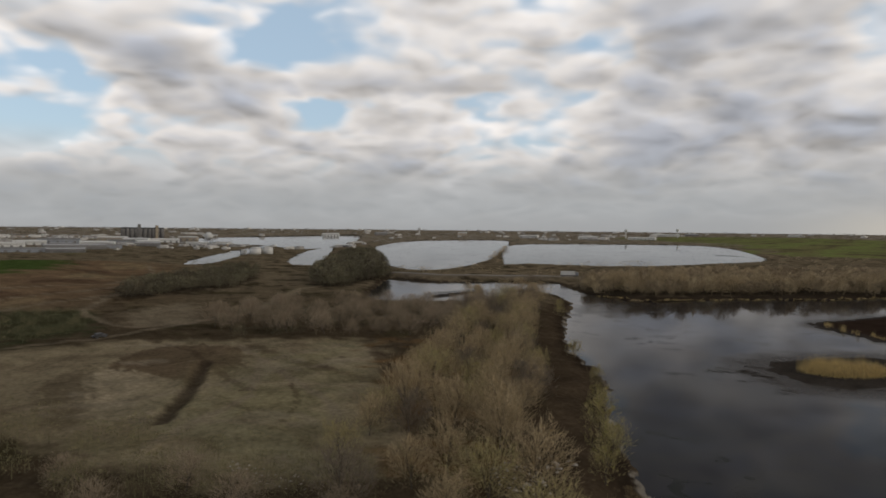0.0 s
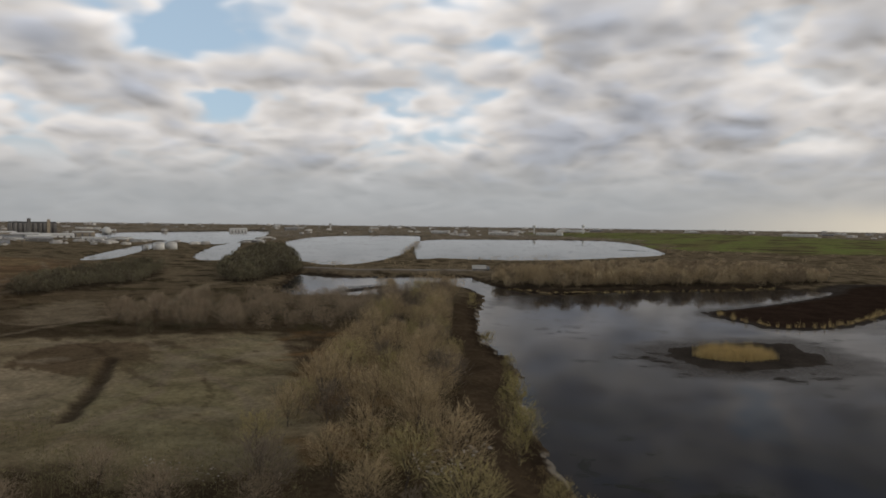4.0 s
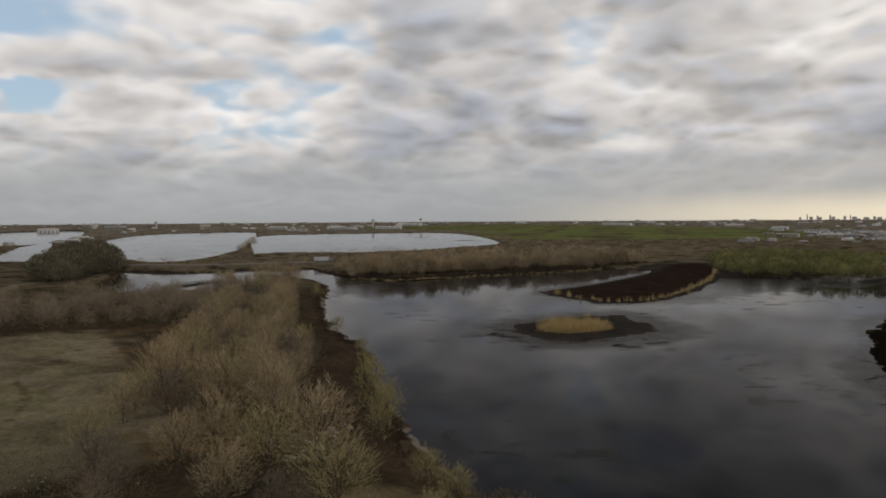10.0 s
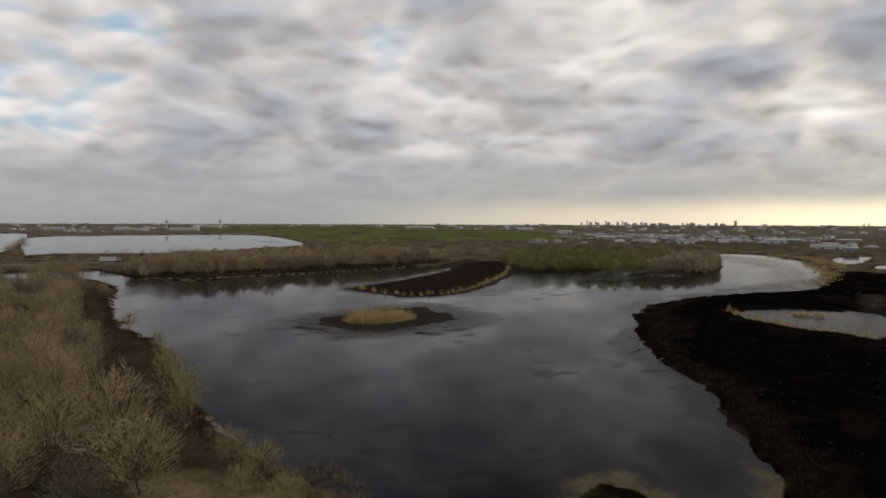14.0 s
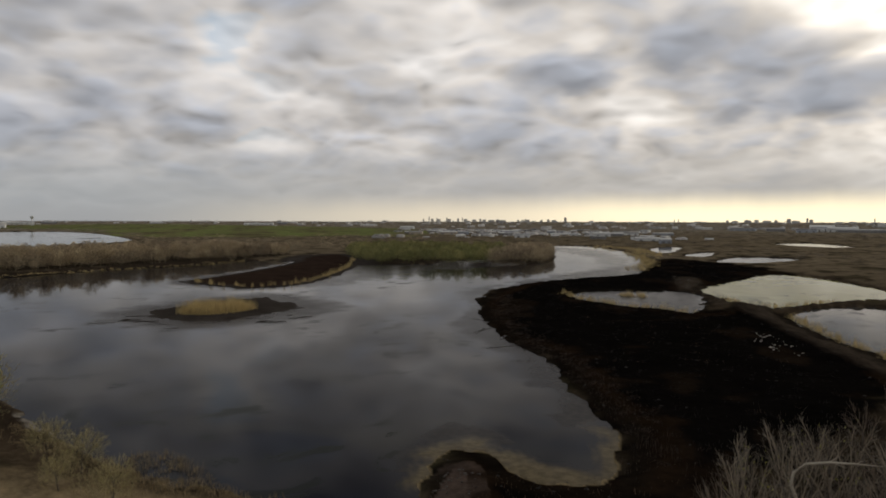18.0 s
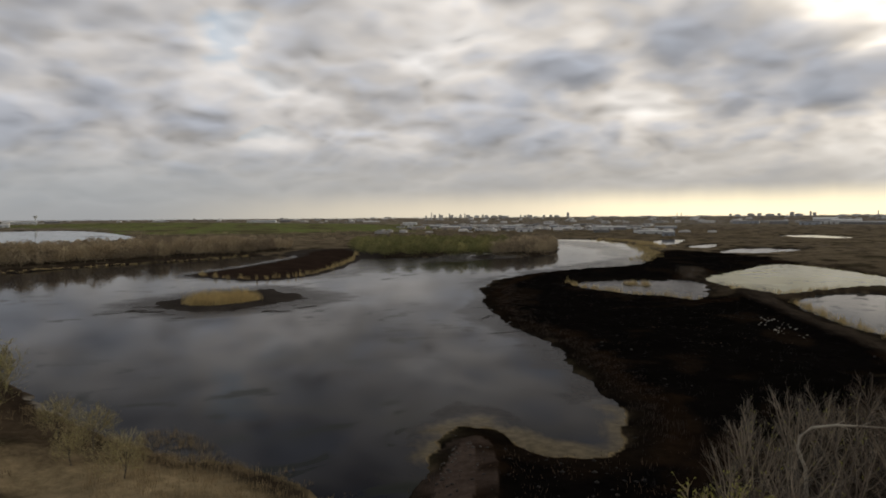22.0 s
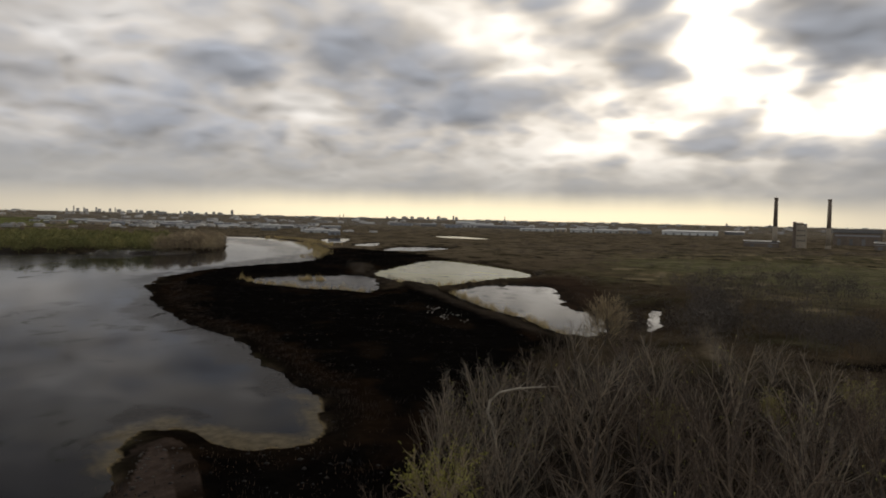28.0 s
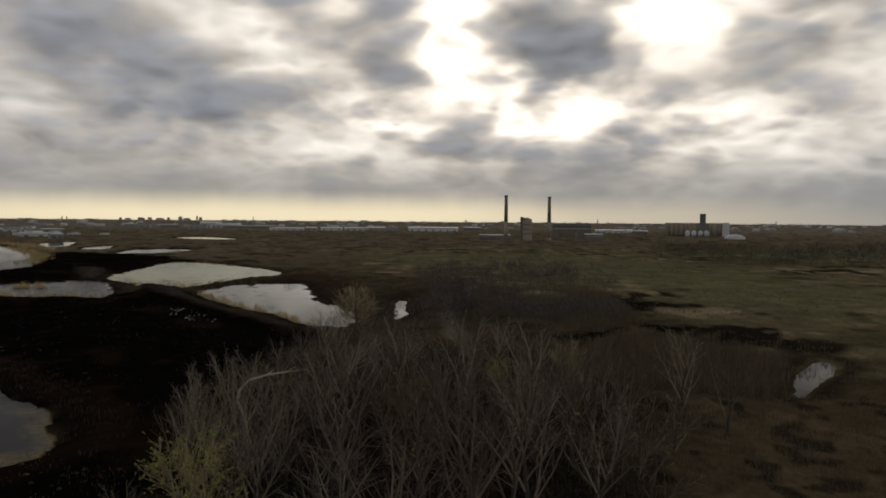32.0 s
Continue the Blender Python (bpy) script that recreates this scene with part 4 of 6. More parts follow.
def bare_tree(seed, high, spread=32.0, fork=0.28, limbs=6, branches=7, twigs=7, sprays=3, width=1.0, twig_mat=None, bark_mat=None, leaves=0, fine=True, haze=0, round_=0.42):
    """A leafless tree: trunk, limbs that fork low and rise, and a crown of branches and fine twigs."""
    rng = np.random.default_rng(seed)
    root = new("tree")
    trunk, crown, leaf = Sticks(), Sticks(), Sticks()
    r0 = high * (0.018 if fine else 0.014)
    stem = bent(rng, Vector((0, 0, -0.4)), Vector((0, 0, 1)), high * 0.62, 6, 0.05)
    trunk.stick(stem, [r0 * (1.25 - 0.16 * n) for n in range(7)], 6)
    # always the dark bark: shade low in the wood, painted into the trunk
    trunk.part("trunk", BARK_DARK, root)
    for k in range(limbs):
        s = fork + (0.95 - fork) * (k / max(limbs - 1, 1)) ** 0.9
        n = min(int(s * 6), 5)
        p = stem[n].lerp(stem[n + 1], s * 6 - n)
        turn = 2.4 * k + rng.uniform(-0.4, 0.4)
        way = tilt_way(Vector((0, 0, 1)), spread * rng.uniform(0.8, 1.25) * (1 - 0.35 * s), turn)
        length = high * (0.80 - 0.42 * s) * rng.uniform(0.85, 1.1)
        pts = bent(rng, p, way, length, 5, 0.07)
        limb = Sticks()
        rl = r0 * (0.62 - 0.25 * s)
        limb.stick(pts, [rl * (1 - 0.16 * i) for i in range(6)], 4)
        for j in range(branches):
            u = 0.22 + 0.75 * j / branches
            i = min(int(u * 5), 4)
            q = pts[i].lerp(pts[i + 1], u * 5 - i)
            d = (pts[i + 1] - pts[i]).normalized()
            bl = length * (0.52 - 0.28 * u) * rng.uniform(0.8, 1.25)
            bp = bent(rng, q, tilt_way(d, rng.uniform(26, 52), rng.uniform(0, 6.28)), bl, 3, 0.05)
            rb = rl * 0.42 * (1.15 - 0.6 * u)
            (limb if fine else crown).stick(bp, [rb, rb * 0.75, rb * 0.5, rb * 0.2], 3)
            for m in range(twigs):
                w = 0.15 + 0.85 * m / twigs
                i = min(int(w * 3), 2)
                e = bp[i].lerp(bp[i + 1], w * 3 - i)
                d2 = (bp[i + 1] - bp[i]).normalized()
                tl = bl * (0.55 - 0.22 * w) * rng.uniform(0.7, 1.3)
                way2 = tilt_way(d2, rng.uniform(22, 52), rng.uniform(0, 6.28))
                way2 = (way2 + Vector((0, 0, 0.12))).normalized()
                if fine:
                    tp = bent(rng, e, way2, tl, 2, 0.08)
                    crown.stick(tp, [0.021 * width, 0.016 * width, 0.007 * width], 3)
                else:
                    tp = [e, e + way2 * tl * 0.5, e + way2 * tl]
                    crown.sliver(e, tp[2], 0.030 * width, rng)
                for _ in range(sprays):
                    g = tp[rng.integers(0, 2)].lerp(tp[2], rng.uniform(0, 0.9))
                    h = g + (way2 + Vector(rng.normal(0, 0.42, 3)) + Vector((0, 0, 0.2))).normalized() * rng.uniform(0.4, 0.95) * high / 11
                    crown.sliver(g, h, 0.013 * width, rng)
                    if leaves and rng.random() < leaves:
                        for _ in range(2):
                            c = g.lerp(h, rng.uniform(0.3, 1.0))
                            leaf.sliver(c, c + Vector(rng.normal(0, 0.10, 3)) * high / 9, 0.05 * high / 9, rng)
        limb.part("limb", bark_mat or BARK, root)
    base = len(crown.v)
    if haze:
        # the outermost sprays, which close the crown into a rounded dome
        a, u = rng.uniform(0, 6.283, haze), rng.uniform(-0.85, 1, haze)
        deep = rng.uniform(0, 1, haze) ** 0.4
        flat = np.sqrt(1 - u * u) * deep
        lumps = 1 + 0.16 * np.sin(3 * a + seed) + 0.12 * np.sin(5 * a + 2.1 * seed + 4 * u)
        c = np.stack([np.cos(a) * flat * high * round_ * lumps, np.sin(a) * flat * high * round_ * lumps, high * (0.47 + 0.45 * u * deep * lumps)], 1)
        d = np.stack([np.cos(a) * flat, np.sin(a) * flat, 0.75 + 0.4 * u], 1) + rng.normal(0, 0.28, (haze, 3))
        d /= np.linalg.norm(d, axis=1, keepdims=True)
        v = slivers(rng, c, d, rng.uniform(0.5, 1.2, haze) * high / 9, rng.uniform(0.016, 0.036, haze) * width / 2)
        crown.v += [Vector(q) for q in v]
        crown.f += [(base + 3 * q, base + 3 * q + 1, base + 3 * q + 2) for q in range(haze)]
    crown.part("crown", twig_mat or TWIG, root)
    if leaf.v:
        leaf.part("leaves", BUD, root, "small yellow-green spring leaves")
    return root


def plant(kinds, places, seed, group, lo=0.75, hi=1.2):
    """Copies of the trees of a kind, turned and sized by chance, standing at the places."""
    rng = np.random.default_rng(seed)
    for p in places:
        ob = kinds[rng.integers(0, len(kinds))]
        size = rng.uniform(lo, hi)
        made = copy_thing(ob, pose(*p, rng.normal(0, 2.5), rng.normal(0, 2.5), rng.uniform(0, 360)))
        made.scale = (size * rng.uniform(0.9, 1.1),) * 2 + (size,)
        tagged(made, group=group)


def retire(kinds):
    """Takes the patterns away once they have been copied."""
    for ob in kinds:
        for o in (*ob.children_recursive, ob):
            bpy.data.objects.remove(o)


near_kinds = [tagged(bare_tree(s, h, sp, fk, 7, 6, 4, 2, 0.85, m, BARK if m is TWIG_ASH else BARK_BROWN, leaves=lv), lab, "tree") for s, h, sp, fk, m, lv, lab in (
    (1, 12.5, 38, 0.14, TWIG_ASH, 0.0, "tall bare grey cottonwood with fine rising twigs"),
    (2, 11.0, 46, 0.18, TWIG_RED, 0, "bare brown tree forking low into many limbs"),
    (3, 12.0, 35, 0.20, TWIG_ASH, 0.05, "slender bare tree with first pale buds"),
    (4, 10.0, 48, 0.16, TWIG_RED, 0.08, "spreading bare tree with sparse opening buds"),
    (5, 11.5, 44, 0.25, TWIG_RED, 0, "bare russet-brown tree in dry brush"))]
near_places = scatter(NEAR_WOOD, 44, 21, 3.7)
low_side = near_places[:, 0] < -0.34 * near_places[:, 1]
plant(near_kinds, near_places[~low_side], 31, "trees of the near wood", 0.82, 1.08)
plant(near_kinds, near_places[low_side], 30, "trees of the near wood", 0.58, 0.78)
plant([near_kinds[0], near_kinds[2]], [(-25.5, 46, 0.6), (-25, 50, 0.6), (-27, 54.5, 0.6), (-23.5, 59, 0.7), (-22, 46.5, 0.7), (-28, 60, 0.6), (-21, 52, 0.7), (-25, 64, 0.6), (-19, 43, 0.7), (-18, 57, 0.7)], 46, "trees of the near wood", 0.70, 0.84)
plant(near_kinds, scatter(NEAR_WOOD_BACK, 48, 24, 3.8), 41, "trees of the near wood", 0.5, 0.72)
plant(near_kinds[1:4], [(-24, 27, 0.6), (-22, 30, 0.6), (-14, 29, 0.7), (-6, 30, 0.8), (-25, 36, 0.6)], 34, "trees of the near wood", 0.48, 0.6)
plant(near_kinds[2:], [(4, 46, 0.9), (8.5, 47, 0.9), (13, 60, 0.9), (20, 68, 0.9), (17, 74, 0.9), (33, 56, 0.9), (36, 62, 0.9), (31, 50, 0.9)], 35, "trees of the near wood", 0.7, 0.95)
green_kinds = [tagged(bare_tree(6, 10.0, 19, 0.12, leaves=0.9, twig_mat=TWIG), "slim tree covered in fresh yellow-green leaves", "tree")]
plant(green_kinds, [(-19.3, 36, 0.7)], 36, "trees in first leaf", 0.92, 0.96)
plant(green_kinds, [(-12, 62, 0.9), (-2, 74, 0.9), (6, 78, 0.9)], 43, "trees in first leaf", 0.6, 0.75)

mid_kinds = [tagged(bare_tree(s, h, sp, 0.14, 6, 6, 5, 2, 2.2, m, BARK_DARK, leaves=lv, fine=False, haze=hz, round_=rd), lab, "tree") for s, h, sp, m, lv, hz, rd, lab in (
    (11, 9.0, 40, TWIG, 0, 1500, 0.46, "bare brown round-crowned shore tree"),
    (12, 8.0, 44, TWIG_OLIVE, 0.05, 1500, 0.52, "spreading olive-brown tree with dense twigs"),
    (13, 7.5, 42, TWIG_GREY, 0, 1300, 0.48, "grey bare bushy tree on the dry bank"),
    (14, 9.5, 36, TWIG, 0.03, 1500, 0.40, "tall bare grey-brown tree"))]
plant(mid_kinds, scatter(SHORE_STRIP, 98, 22, 6.2), 32, "trees along the shore", 0.7, 1.3)
plant(mid_kinds[:1], [(-118, -7, 2.4), (-109, -6, 2.4)], 37, "trees along the shore", 1.15, 1.25)
hedge_kinds = [tagged(bare_tree(17, 7.5, 44, 0.12, 6, 6, 5, 2, 2.0, TWIG_HEDGE, BARK_DARK, fine=False, haze=1500, round_=0.54), "round bare hedge tree with dense tan-grey twigs", "tree"), tagged(bare_tree(16, 8.5, 40, 0.14, 6, 6, 5, 2, 2.0, TWIG_HEDGE, BARK_DARK, fine=False, haze=1500, round_=0.50), "dense bare grey-brown hedge tree", "tree")]
plant(hedge_kinds, scatter(HEDGE, 52, 23, 8.0), 33, "trees of the hedge beyond the field", 0.85, 1.2)
plant(hedge_kinds, [(-78, -22, 2.5), (-76, -34, 2.8), (-82, -44, 2.9), (-72, -50, 2.9), (-80, -60, 3.0), (-76, -72, 3.0), (-86, -84, 3.1)], 38, "trees along the field's near edge", 0.7, 1.0)
plant(mid_kinds[1:2], [(-79, 16, 0.9), (-74, 13, 1.2), (-86, 14, 0.9), (-67, 16, 1.0)], 51, "bushes on the near bank", 0.42, 0.6)
plant(mid_kinds[2:], [(-30, 128, 1.0), (-29.5, 123, 1.0)], 42, "trees by the pool", 0.9, 1.1)
shore_green = [tagged(bare_tree(15, 5.0, 44, 0.12, 6, 5, 5, 3, 1.6, TWIG_OLIVE, BARK_DARK, leaves=0.9, fine=False, haze=500, round_=0.46), "low willow in yellow-green leaf at the water's edge", "tree")]
plant(shore_green, [(-121, 12.5, 0.6), (-150, 11, 0.6), (-143, 11.5, 0.5), (-172, 11.5, 0.5), (-205, 6.5, 0.5), (-300, 1, 0.5), (-330, 1, 0.5)], 39, "willows at the water's edge", 0.75, 1.25)
plant(shore_green, [(-103, 10, 1.0), (-112, 11, 0.9), (-126, 10, 0.9)], 44, "willows at the water's edge", 1.3, 1.6)

plant([mid_kinds[0], mid_kinds[3]], scatter(PENINSULA_FRONT, 34, 25, 8.0), 47, "trees of the far peninsula", 1.0, 1.45)
plant(mid_kinds[2:], [(-402, -52, 0.3), (-408, -48, 0.3), (-398, -46, 0.3)], 50, "bushes on the mud bar", 0.55, 0.8)

retire(near_kinds + mid_kinds + hedge_kinds + green_kinds + shore_green)

def patch(cx, cy, rx, ry, turn=0.0):
    """A lens-shaped outline about a place."""
    c, s = math.cos(radians(turn)), math.sin(radians(turn))
    ring = [(rx * math.cos(a), ry * math.sin(a)) for a in (0.0, 0.8, 1.57, 2.35, 3.14, 3.93, 4.71, 5.5)]
    return [(cx + c * u - s * v, cy + s * u + c * v) for u, v in ring]


wood("peninsula_wood", scatter(PENINSULA, 1100, 41), 9.5, 3.4, 150, FAR_WOOD, "bare brown wood on the far peninsula", 51)
wood("green_wood", scatter(GREEN_WOOD, 650, 42), 9.0, 3.6, 140, FAR_GREEN, "wood in first yellow-green leaf by the lake", 52)
wood("grey_wood", scatter(GREY_WOOD, 330, 43), 9.0, 3.2, 130, FAR_WOOD, "bare grey-brown wood at the water's edge", 53)
wood("dike_wood", scatter(DIKE_WOOD, 700, 44), 12.0, 5.0, 150, DIM_WOOD, "dark dense bare wood on the dike", 54)
wood("field_thicket", scatter([(-92, -24), (-101, -50), (-108, -94), (-126, -130), (-100, -135), (-84, -100), (-76, -60), (-74, -28)], 170, 66), 4.6, 2.8, 170, TWIG_MOSS, "olive and grey bushes along the field's near edge", 67, 0.55)
wood("shore_brush", scatter(SHORE_STRIP, 210, 78), 3.4, 2.3, 130, TWIG_MOSS, "low olive-brown brush between the shore trees", 86, 0.6)
wood("lot_scrub", scatter(FIELD_SCRUB, 110, 70), 2.8, 2.4, 90, TWIG_MOSS, "dull green and grey scrub beside the dirt track", 79, 0.7)
wood("left_wood", scatter(LEFT_WOOD, 260, 45), 8.0, 4.0, 160, DIM_WOOD, "dark bare wood below the hill", 55)
wood("hedge_thicket", scatter(HEDGE, 45, 50), 4.0, 3.0, 160, DIM_WOOD, "low bare thicket between the hedge trees", 61, 0.8)
wood("path_thicket", scatter(patch(-15, 162, 5, 24, 4), 55, 62), 6.2, 2.8, 150, SCRUB_WOOD, "dark leafless thicket beside the path", 63, 0.7)
wood("east_thicket", scatter(patch(8, 150, 14, 20, -20), 85, 64), 5.2, 2.8, 140, SCRUB_WOOD, "dark leafless thicket east of the path", 65, 0.7)
wood("marsh_wood", scatter(MARSH_WOOD, 130, 73), 7.5, 2.3, 100, SCRUB_WOOD, "bare purplish-grey wood standing in the marsh", 82, 0.6)
wood("mire_brush", scatter(EAST_MIRE, 60, 74), 1.6, 1.8, 90, TWIG_DARK, "low dark brush in the mire beside the pool", 83, 0.6)
wood("belt_wood", scatter(MARSH_BELT, 420, 77), 9.0, 4.0, 90, DIM_WOOD, "dark belt of bare trees across the marsh", 85)
wood("scrub", scatter(SCRUB, 200, 46), 3.8, 2.6, 70, SCRUB_WOOD, "grey leafless scrub in the marsh", 56)


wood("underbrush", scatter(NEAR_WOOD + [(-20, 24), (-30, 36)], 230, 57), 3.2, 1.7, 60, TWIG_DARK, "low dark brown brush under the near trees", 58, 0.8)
wood("pool_bushes", np.concatenate([scatter([(-130, 218), (-104, 197), (-100, 201), (-124, 224)], 26, 75), scatter([(-170, 255), (-130, 218), (-126, 222), (-164, 262)], 22, 76)]), 2.4, 1.7, 110, SCRUB_WOOD, "bushes on the dike between the pools", 84, 0.6)
wood("meadow_brush", scatter(DRY_GRASS, 90, 71), 1.7, 1.5, 70, TWIG_DARK, "low dark brush in the dry grass", 80, 0.6)
wood("pool_brush", scatter([(-36, 150), (-37, 178), (-36, 200), (-26, 204), (-20, 180), (-21, 152)], 60, 72), 2.6, 2.0, 90, SCRUB_WOOD, "grey brush round a narrow pool", 81, 0.7)
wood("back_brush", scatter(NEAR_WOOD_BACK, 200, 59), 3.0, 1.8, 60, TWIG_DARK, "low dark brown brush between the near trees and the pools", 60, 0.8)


def ring_places(count, near, far, left, right, seed):
    """Places in a part of a ring about the start, on dry land."""
    rng = np.random.default_rng(seed)
    a, r = np.radians(rng.uniform(right, left, count)), np.sqrt(rng.uniform(near**2, far**2, count))
    x, y = -np.sin(a) * r, np.cos(a) * r
    keep = wobble(x, y, far / 9, seed) + 0.7 * wobble(x, y, far / 25, seed + 1) > 0.05
    keep &= inside_distance(x, y, smooth(GREENS), 50) < 0
    x, y = x[keep], y[keep]
    z = land_height(x, y)
    return np.column_stack([x, y, z])[z > 0.4]


wood("marsh_bushes", ring_places(2600, 150, 700, 20, -40, 61), 3.6, 2.4, 46, SCRUB_WOOD, "scattered grey bushes in the marsh", 71)
wood("marsh_willows", ring_places(1100, 170, 620, 12, -40, 68), 3.4, 2.2, 50, TWIG_MOSS, "olive-tan bushes among the marsh grass", 78)
wood("marsh_thickets", ring_places(2200, 480, 1300, 60, -40, 62), 4.0, 4.5, 50, SCRUB_WOOD, "brown thickets across the flat marsh", 72, 1.6)
wood("north_thickets", ring_places(1700, 560, 1500, 90, 52, 63), 6.0, 5.0, 60, FAR_WOOD, "brown thickets behind the peninsula", 73, 1.1)
wood("west_thickets", ring_places(900, 420, 1100, 128, 106, 64), 5.0, 4.0, 60, DIM_WOOD, "dark thickets beyond the hedge", 74, 1.0)
wood("distant_woods", ring_places(6500, 1500, 3300, 140, -42, 65), 8.0, 16.0, 44, HAZED_WOODS, "distant belts of bare woodland", 75, 1.7)
wood("horizon_woods", ring_places(6000, 3200, 4850, 142, -44, 66), 8.0, 26.0, 40, HAZED_WOODS, "woodland along the horizon", 76, 2.2)

# ---- far houses ----


def far_houses(name, count, near, far, left, right, size, mat, label, seed):
    """Small far houses, each a block with a pitched roof, in one mesh."""
    rng = np.random.default_rng(seed)
    a, r = np.radians(rng.uniform(right, left, count)), np.sqrt(rng.uniform(near**2, far**2, count))
    x, y = -np.sin(a) * r, np.cos(a) * r
    keep = (wobble(x, y, 700, seed) + 0.5 * wobble(x, y, 240, seed + 1) > 0.15) & (inside_distance(x, y, smooth(GREENS), 50) < 0)
    x, y = x[keep], y[keep]
    z = land_height(x, y)
    x, y, z = x[z > 0.4], y[z > 0.4], z[z > 0.4]
    n = len(x)
    corner = np.array([(-1, -1, -0.3), (1, -1, -0.3), (1, 1, -0.3), (-1, 1, -0.3), (-1, -1, 0.6), (1, -1, 0.6), (1, 1, 0.6), (-1, 1, 0.6), (-1, 0, 1), (1, 0, 1)], float)
    face = np.array([(0, 1, 5), (0, 5, 4), (1, 2, 6), (1, 6, 5), (2, 3, 7), (2, 7, 6), (3, 0, 4), (3, 4, 7), (4, 5, 9), (4, 9, 8), (6, 7, 8), (6, 8, 9), (5, 6, 9), (7, 4, 8)])
    scale = size * rng.uniform(0.6, 1.5, (n, 1)) * np.column_stack([rng.uniform(0.8, 2.4, n), rng.uniform(0.7, 1.2, n), rng.uniform(0.7, 1.1, n)])
    c, t = corner[None] * scale[:, None], rng.uniform(0, 3.14, n)[:, None]
    v = np.stack([x[:, None] + c[..., 0] * np.cos(t) - c[..., 1] * np.sin(t), y[:, None] + c[..., 0] * np.sin(t) + c[..., 1] * np.cos(t), z[:, None] + c[..., 2]], -1)
    ob = mesh_object(name, v.reshape(-1, 3), (face[None] + 10 * np.arange(n)[:, None, None]).reshape(-1, 3), mat)
    return tagged(ob, label, "houses", kind="stuff")


far_houses("far_houses", 1500, 2100, 4600, 140, -40, 6.5, HOUSE, "pale houses scattered among the distant woods", 141)
far_houses("yard_stores", 700, 1000, 2000, 57, 30, 3.2, HOUSE, "containers and low stores in the yards", 142)
far_houses("quay_stores", 500, 1100, 2300, 133, 106, 4.0, HOUSE, "containers and low stores on the quay", 143)

# ---- reeds, stubble and mud ----


def stems(name, places, high, count, mat, label, seed, spread=0.6, wide=0.035, category="reeds"):
    """Upright stems about a set of places, all in one mesh."""
    rng = np.random.default_rng(seed)
    at = np.repeat(places, count, 0)
    m = len(at)
    at = at + np.stack([rng.normal(0, spread, m), rng.normal(0, spread, m), np.full(m, -0.05)], 1)
    clump = np.repeat(rng.uniform(0.5, 1.2, len(places)) * (1 + 0.22 * wobble(places[:, 0], places[:, 1], 9, 31)), count)
    way = np.stack([rng.normal(0, 0.16, m), rng.normal(0, 0.16, m), np.ones(m)], 1)
    v = slivers(rng, at, way, high * clump * rng.uniform(0.55, 1.15, m), np.full(m, wide) * rng.uniform(0.7, 1.4, m))
    ob = mesh_object(name, v, np.arange(len(v)).reshape(-1, 3), mat)
    return tagged(ob, label, category, kind="stuff")


def along(points, gap, seed, off=0.8):
    """Places along an open line, a little to either side, on the land or the mud."""
    rng = np.random.default_rng(seed)
    out = []
    for (ax, ay), (bx, by) in zip(points, points[1:]):
        n = max(1, int(math.hypot(bx - ax, by - ay) / gap))
        for k in range(n):
            s = (k + rng.uniform(0, 1)) / n
            out.append((ax + (bx - ax) * s + rng.normal(0, off), ay + (by - ay) * s + rng.normal(0, off)))
    p = np.array(out)
    return np.column_stack([p, np.maximum(land_height(p[:, 0], p[:, 1]), 0.0)])


def over(outline, count, seed):
    """Places inside an outline, also where it lies in the water."""
    rng = np.random.default_rng(seed)
    curve = smooth(outline)
    p = rng.uniform(curve.min(0), curve.max(0), (count * 4, 2))
    p = p[inside_distance(p[:, 0], p[:, 1], curve) > 0][:count]
    return np.column_stack([p, np.maximum(land_height(p[:, 0], p[:, 1]), 0.0)])


stems("island_reeds", over(REED_BED, 230, 81), 3.3, 34, REEDS, "bed of dry golden reeds on a mud bank", 91, 1.0, 0.05)
stems("spit_reeds", along([(-306, 105), (-283, 108), (-264, 114), (-266, 134), (-292, 163), (-352, 212), (-398, 243)], 3.0, 82, 0.8), 2.4, 16, REEDS, "clumps of dry reeds along the mud spit", 92, 0.5, 0.06)
stems("peninsula_reeds", along([(-404, 20), (-379, 43), (-404, 99), (-414, 143), (-438, 186)], 1.6, 109, 1.0), 0.9, 14, REEDS, "low dry reeds along the peninsula's bank", 110, 0.6, 0.07)
stems("pool_reeds", np.concatenate([
    along([(-172, 194), (-162, 187), (-141, 181), (-125, 183), (-114, 184)], 1.0, 83, 1.0), over(patch(-153, 208, 5, 4), 30, 84),
    along([(-127, 225), (-108, 207), (-101, 203)], 1.2, 85, 0.8), along([(-108, 205), (-100, 244)], 1.6, 86, 0.6),
    along([(-92, 197), (-67, 166), (-53, 153), (-40, 137)], 1.2, 87, 0.9)]), 1.9, 20, REEDS, "dry reeds fringing the marsh pools", 93, 0.5, 0.04)
stems("marsh_edge_reeds", np.concatenate([along([(-359, 486), (-270, 385), (-226, 315)], 2.0, 88, 3.0), along([(-470, 575), (-380, 520), (-300, 440)], 2.0, 89, 4.0)]), 2.2, 16, REEDS, "belt of tan reeds beyond the lake", 94, 1.0, 0.09)
stems("bank_grass", np.concatenate([along([(-47, 27), (-58, 27), (-68, 24), (-74, 20), (-85, 17), (-102, 13)], 0.25, 90, 1.6), over(patch(-62, 18, 22, 7, 165), 500, 95)]), 0.8, 14, REEDS_DULL, "matted dry grass on the near bank", 96, 0.4, 0.02, "grass")
stems("burnt_stubble", over(BURNT, 2600, 97), 0.5, 6, CHARRED, "charred reed stubble on the burnt flat", 98, 0.5, 0.03, "stubble")
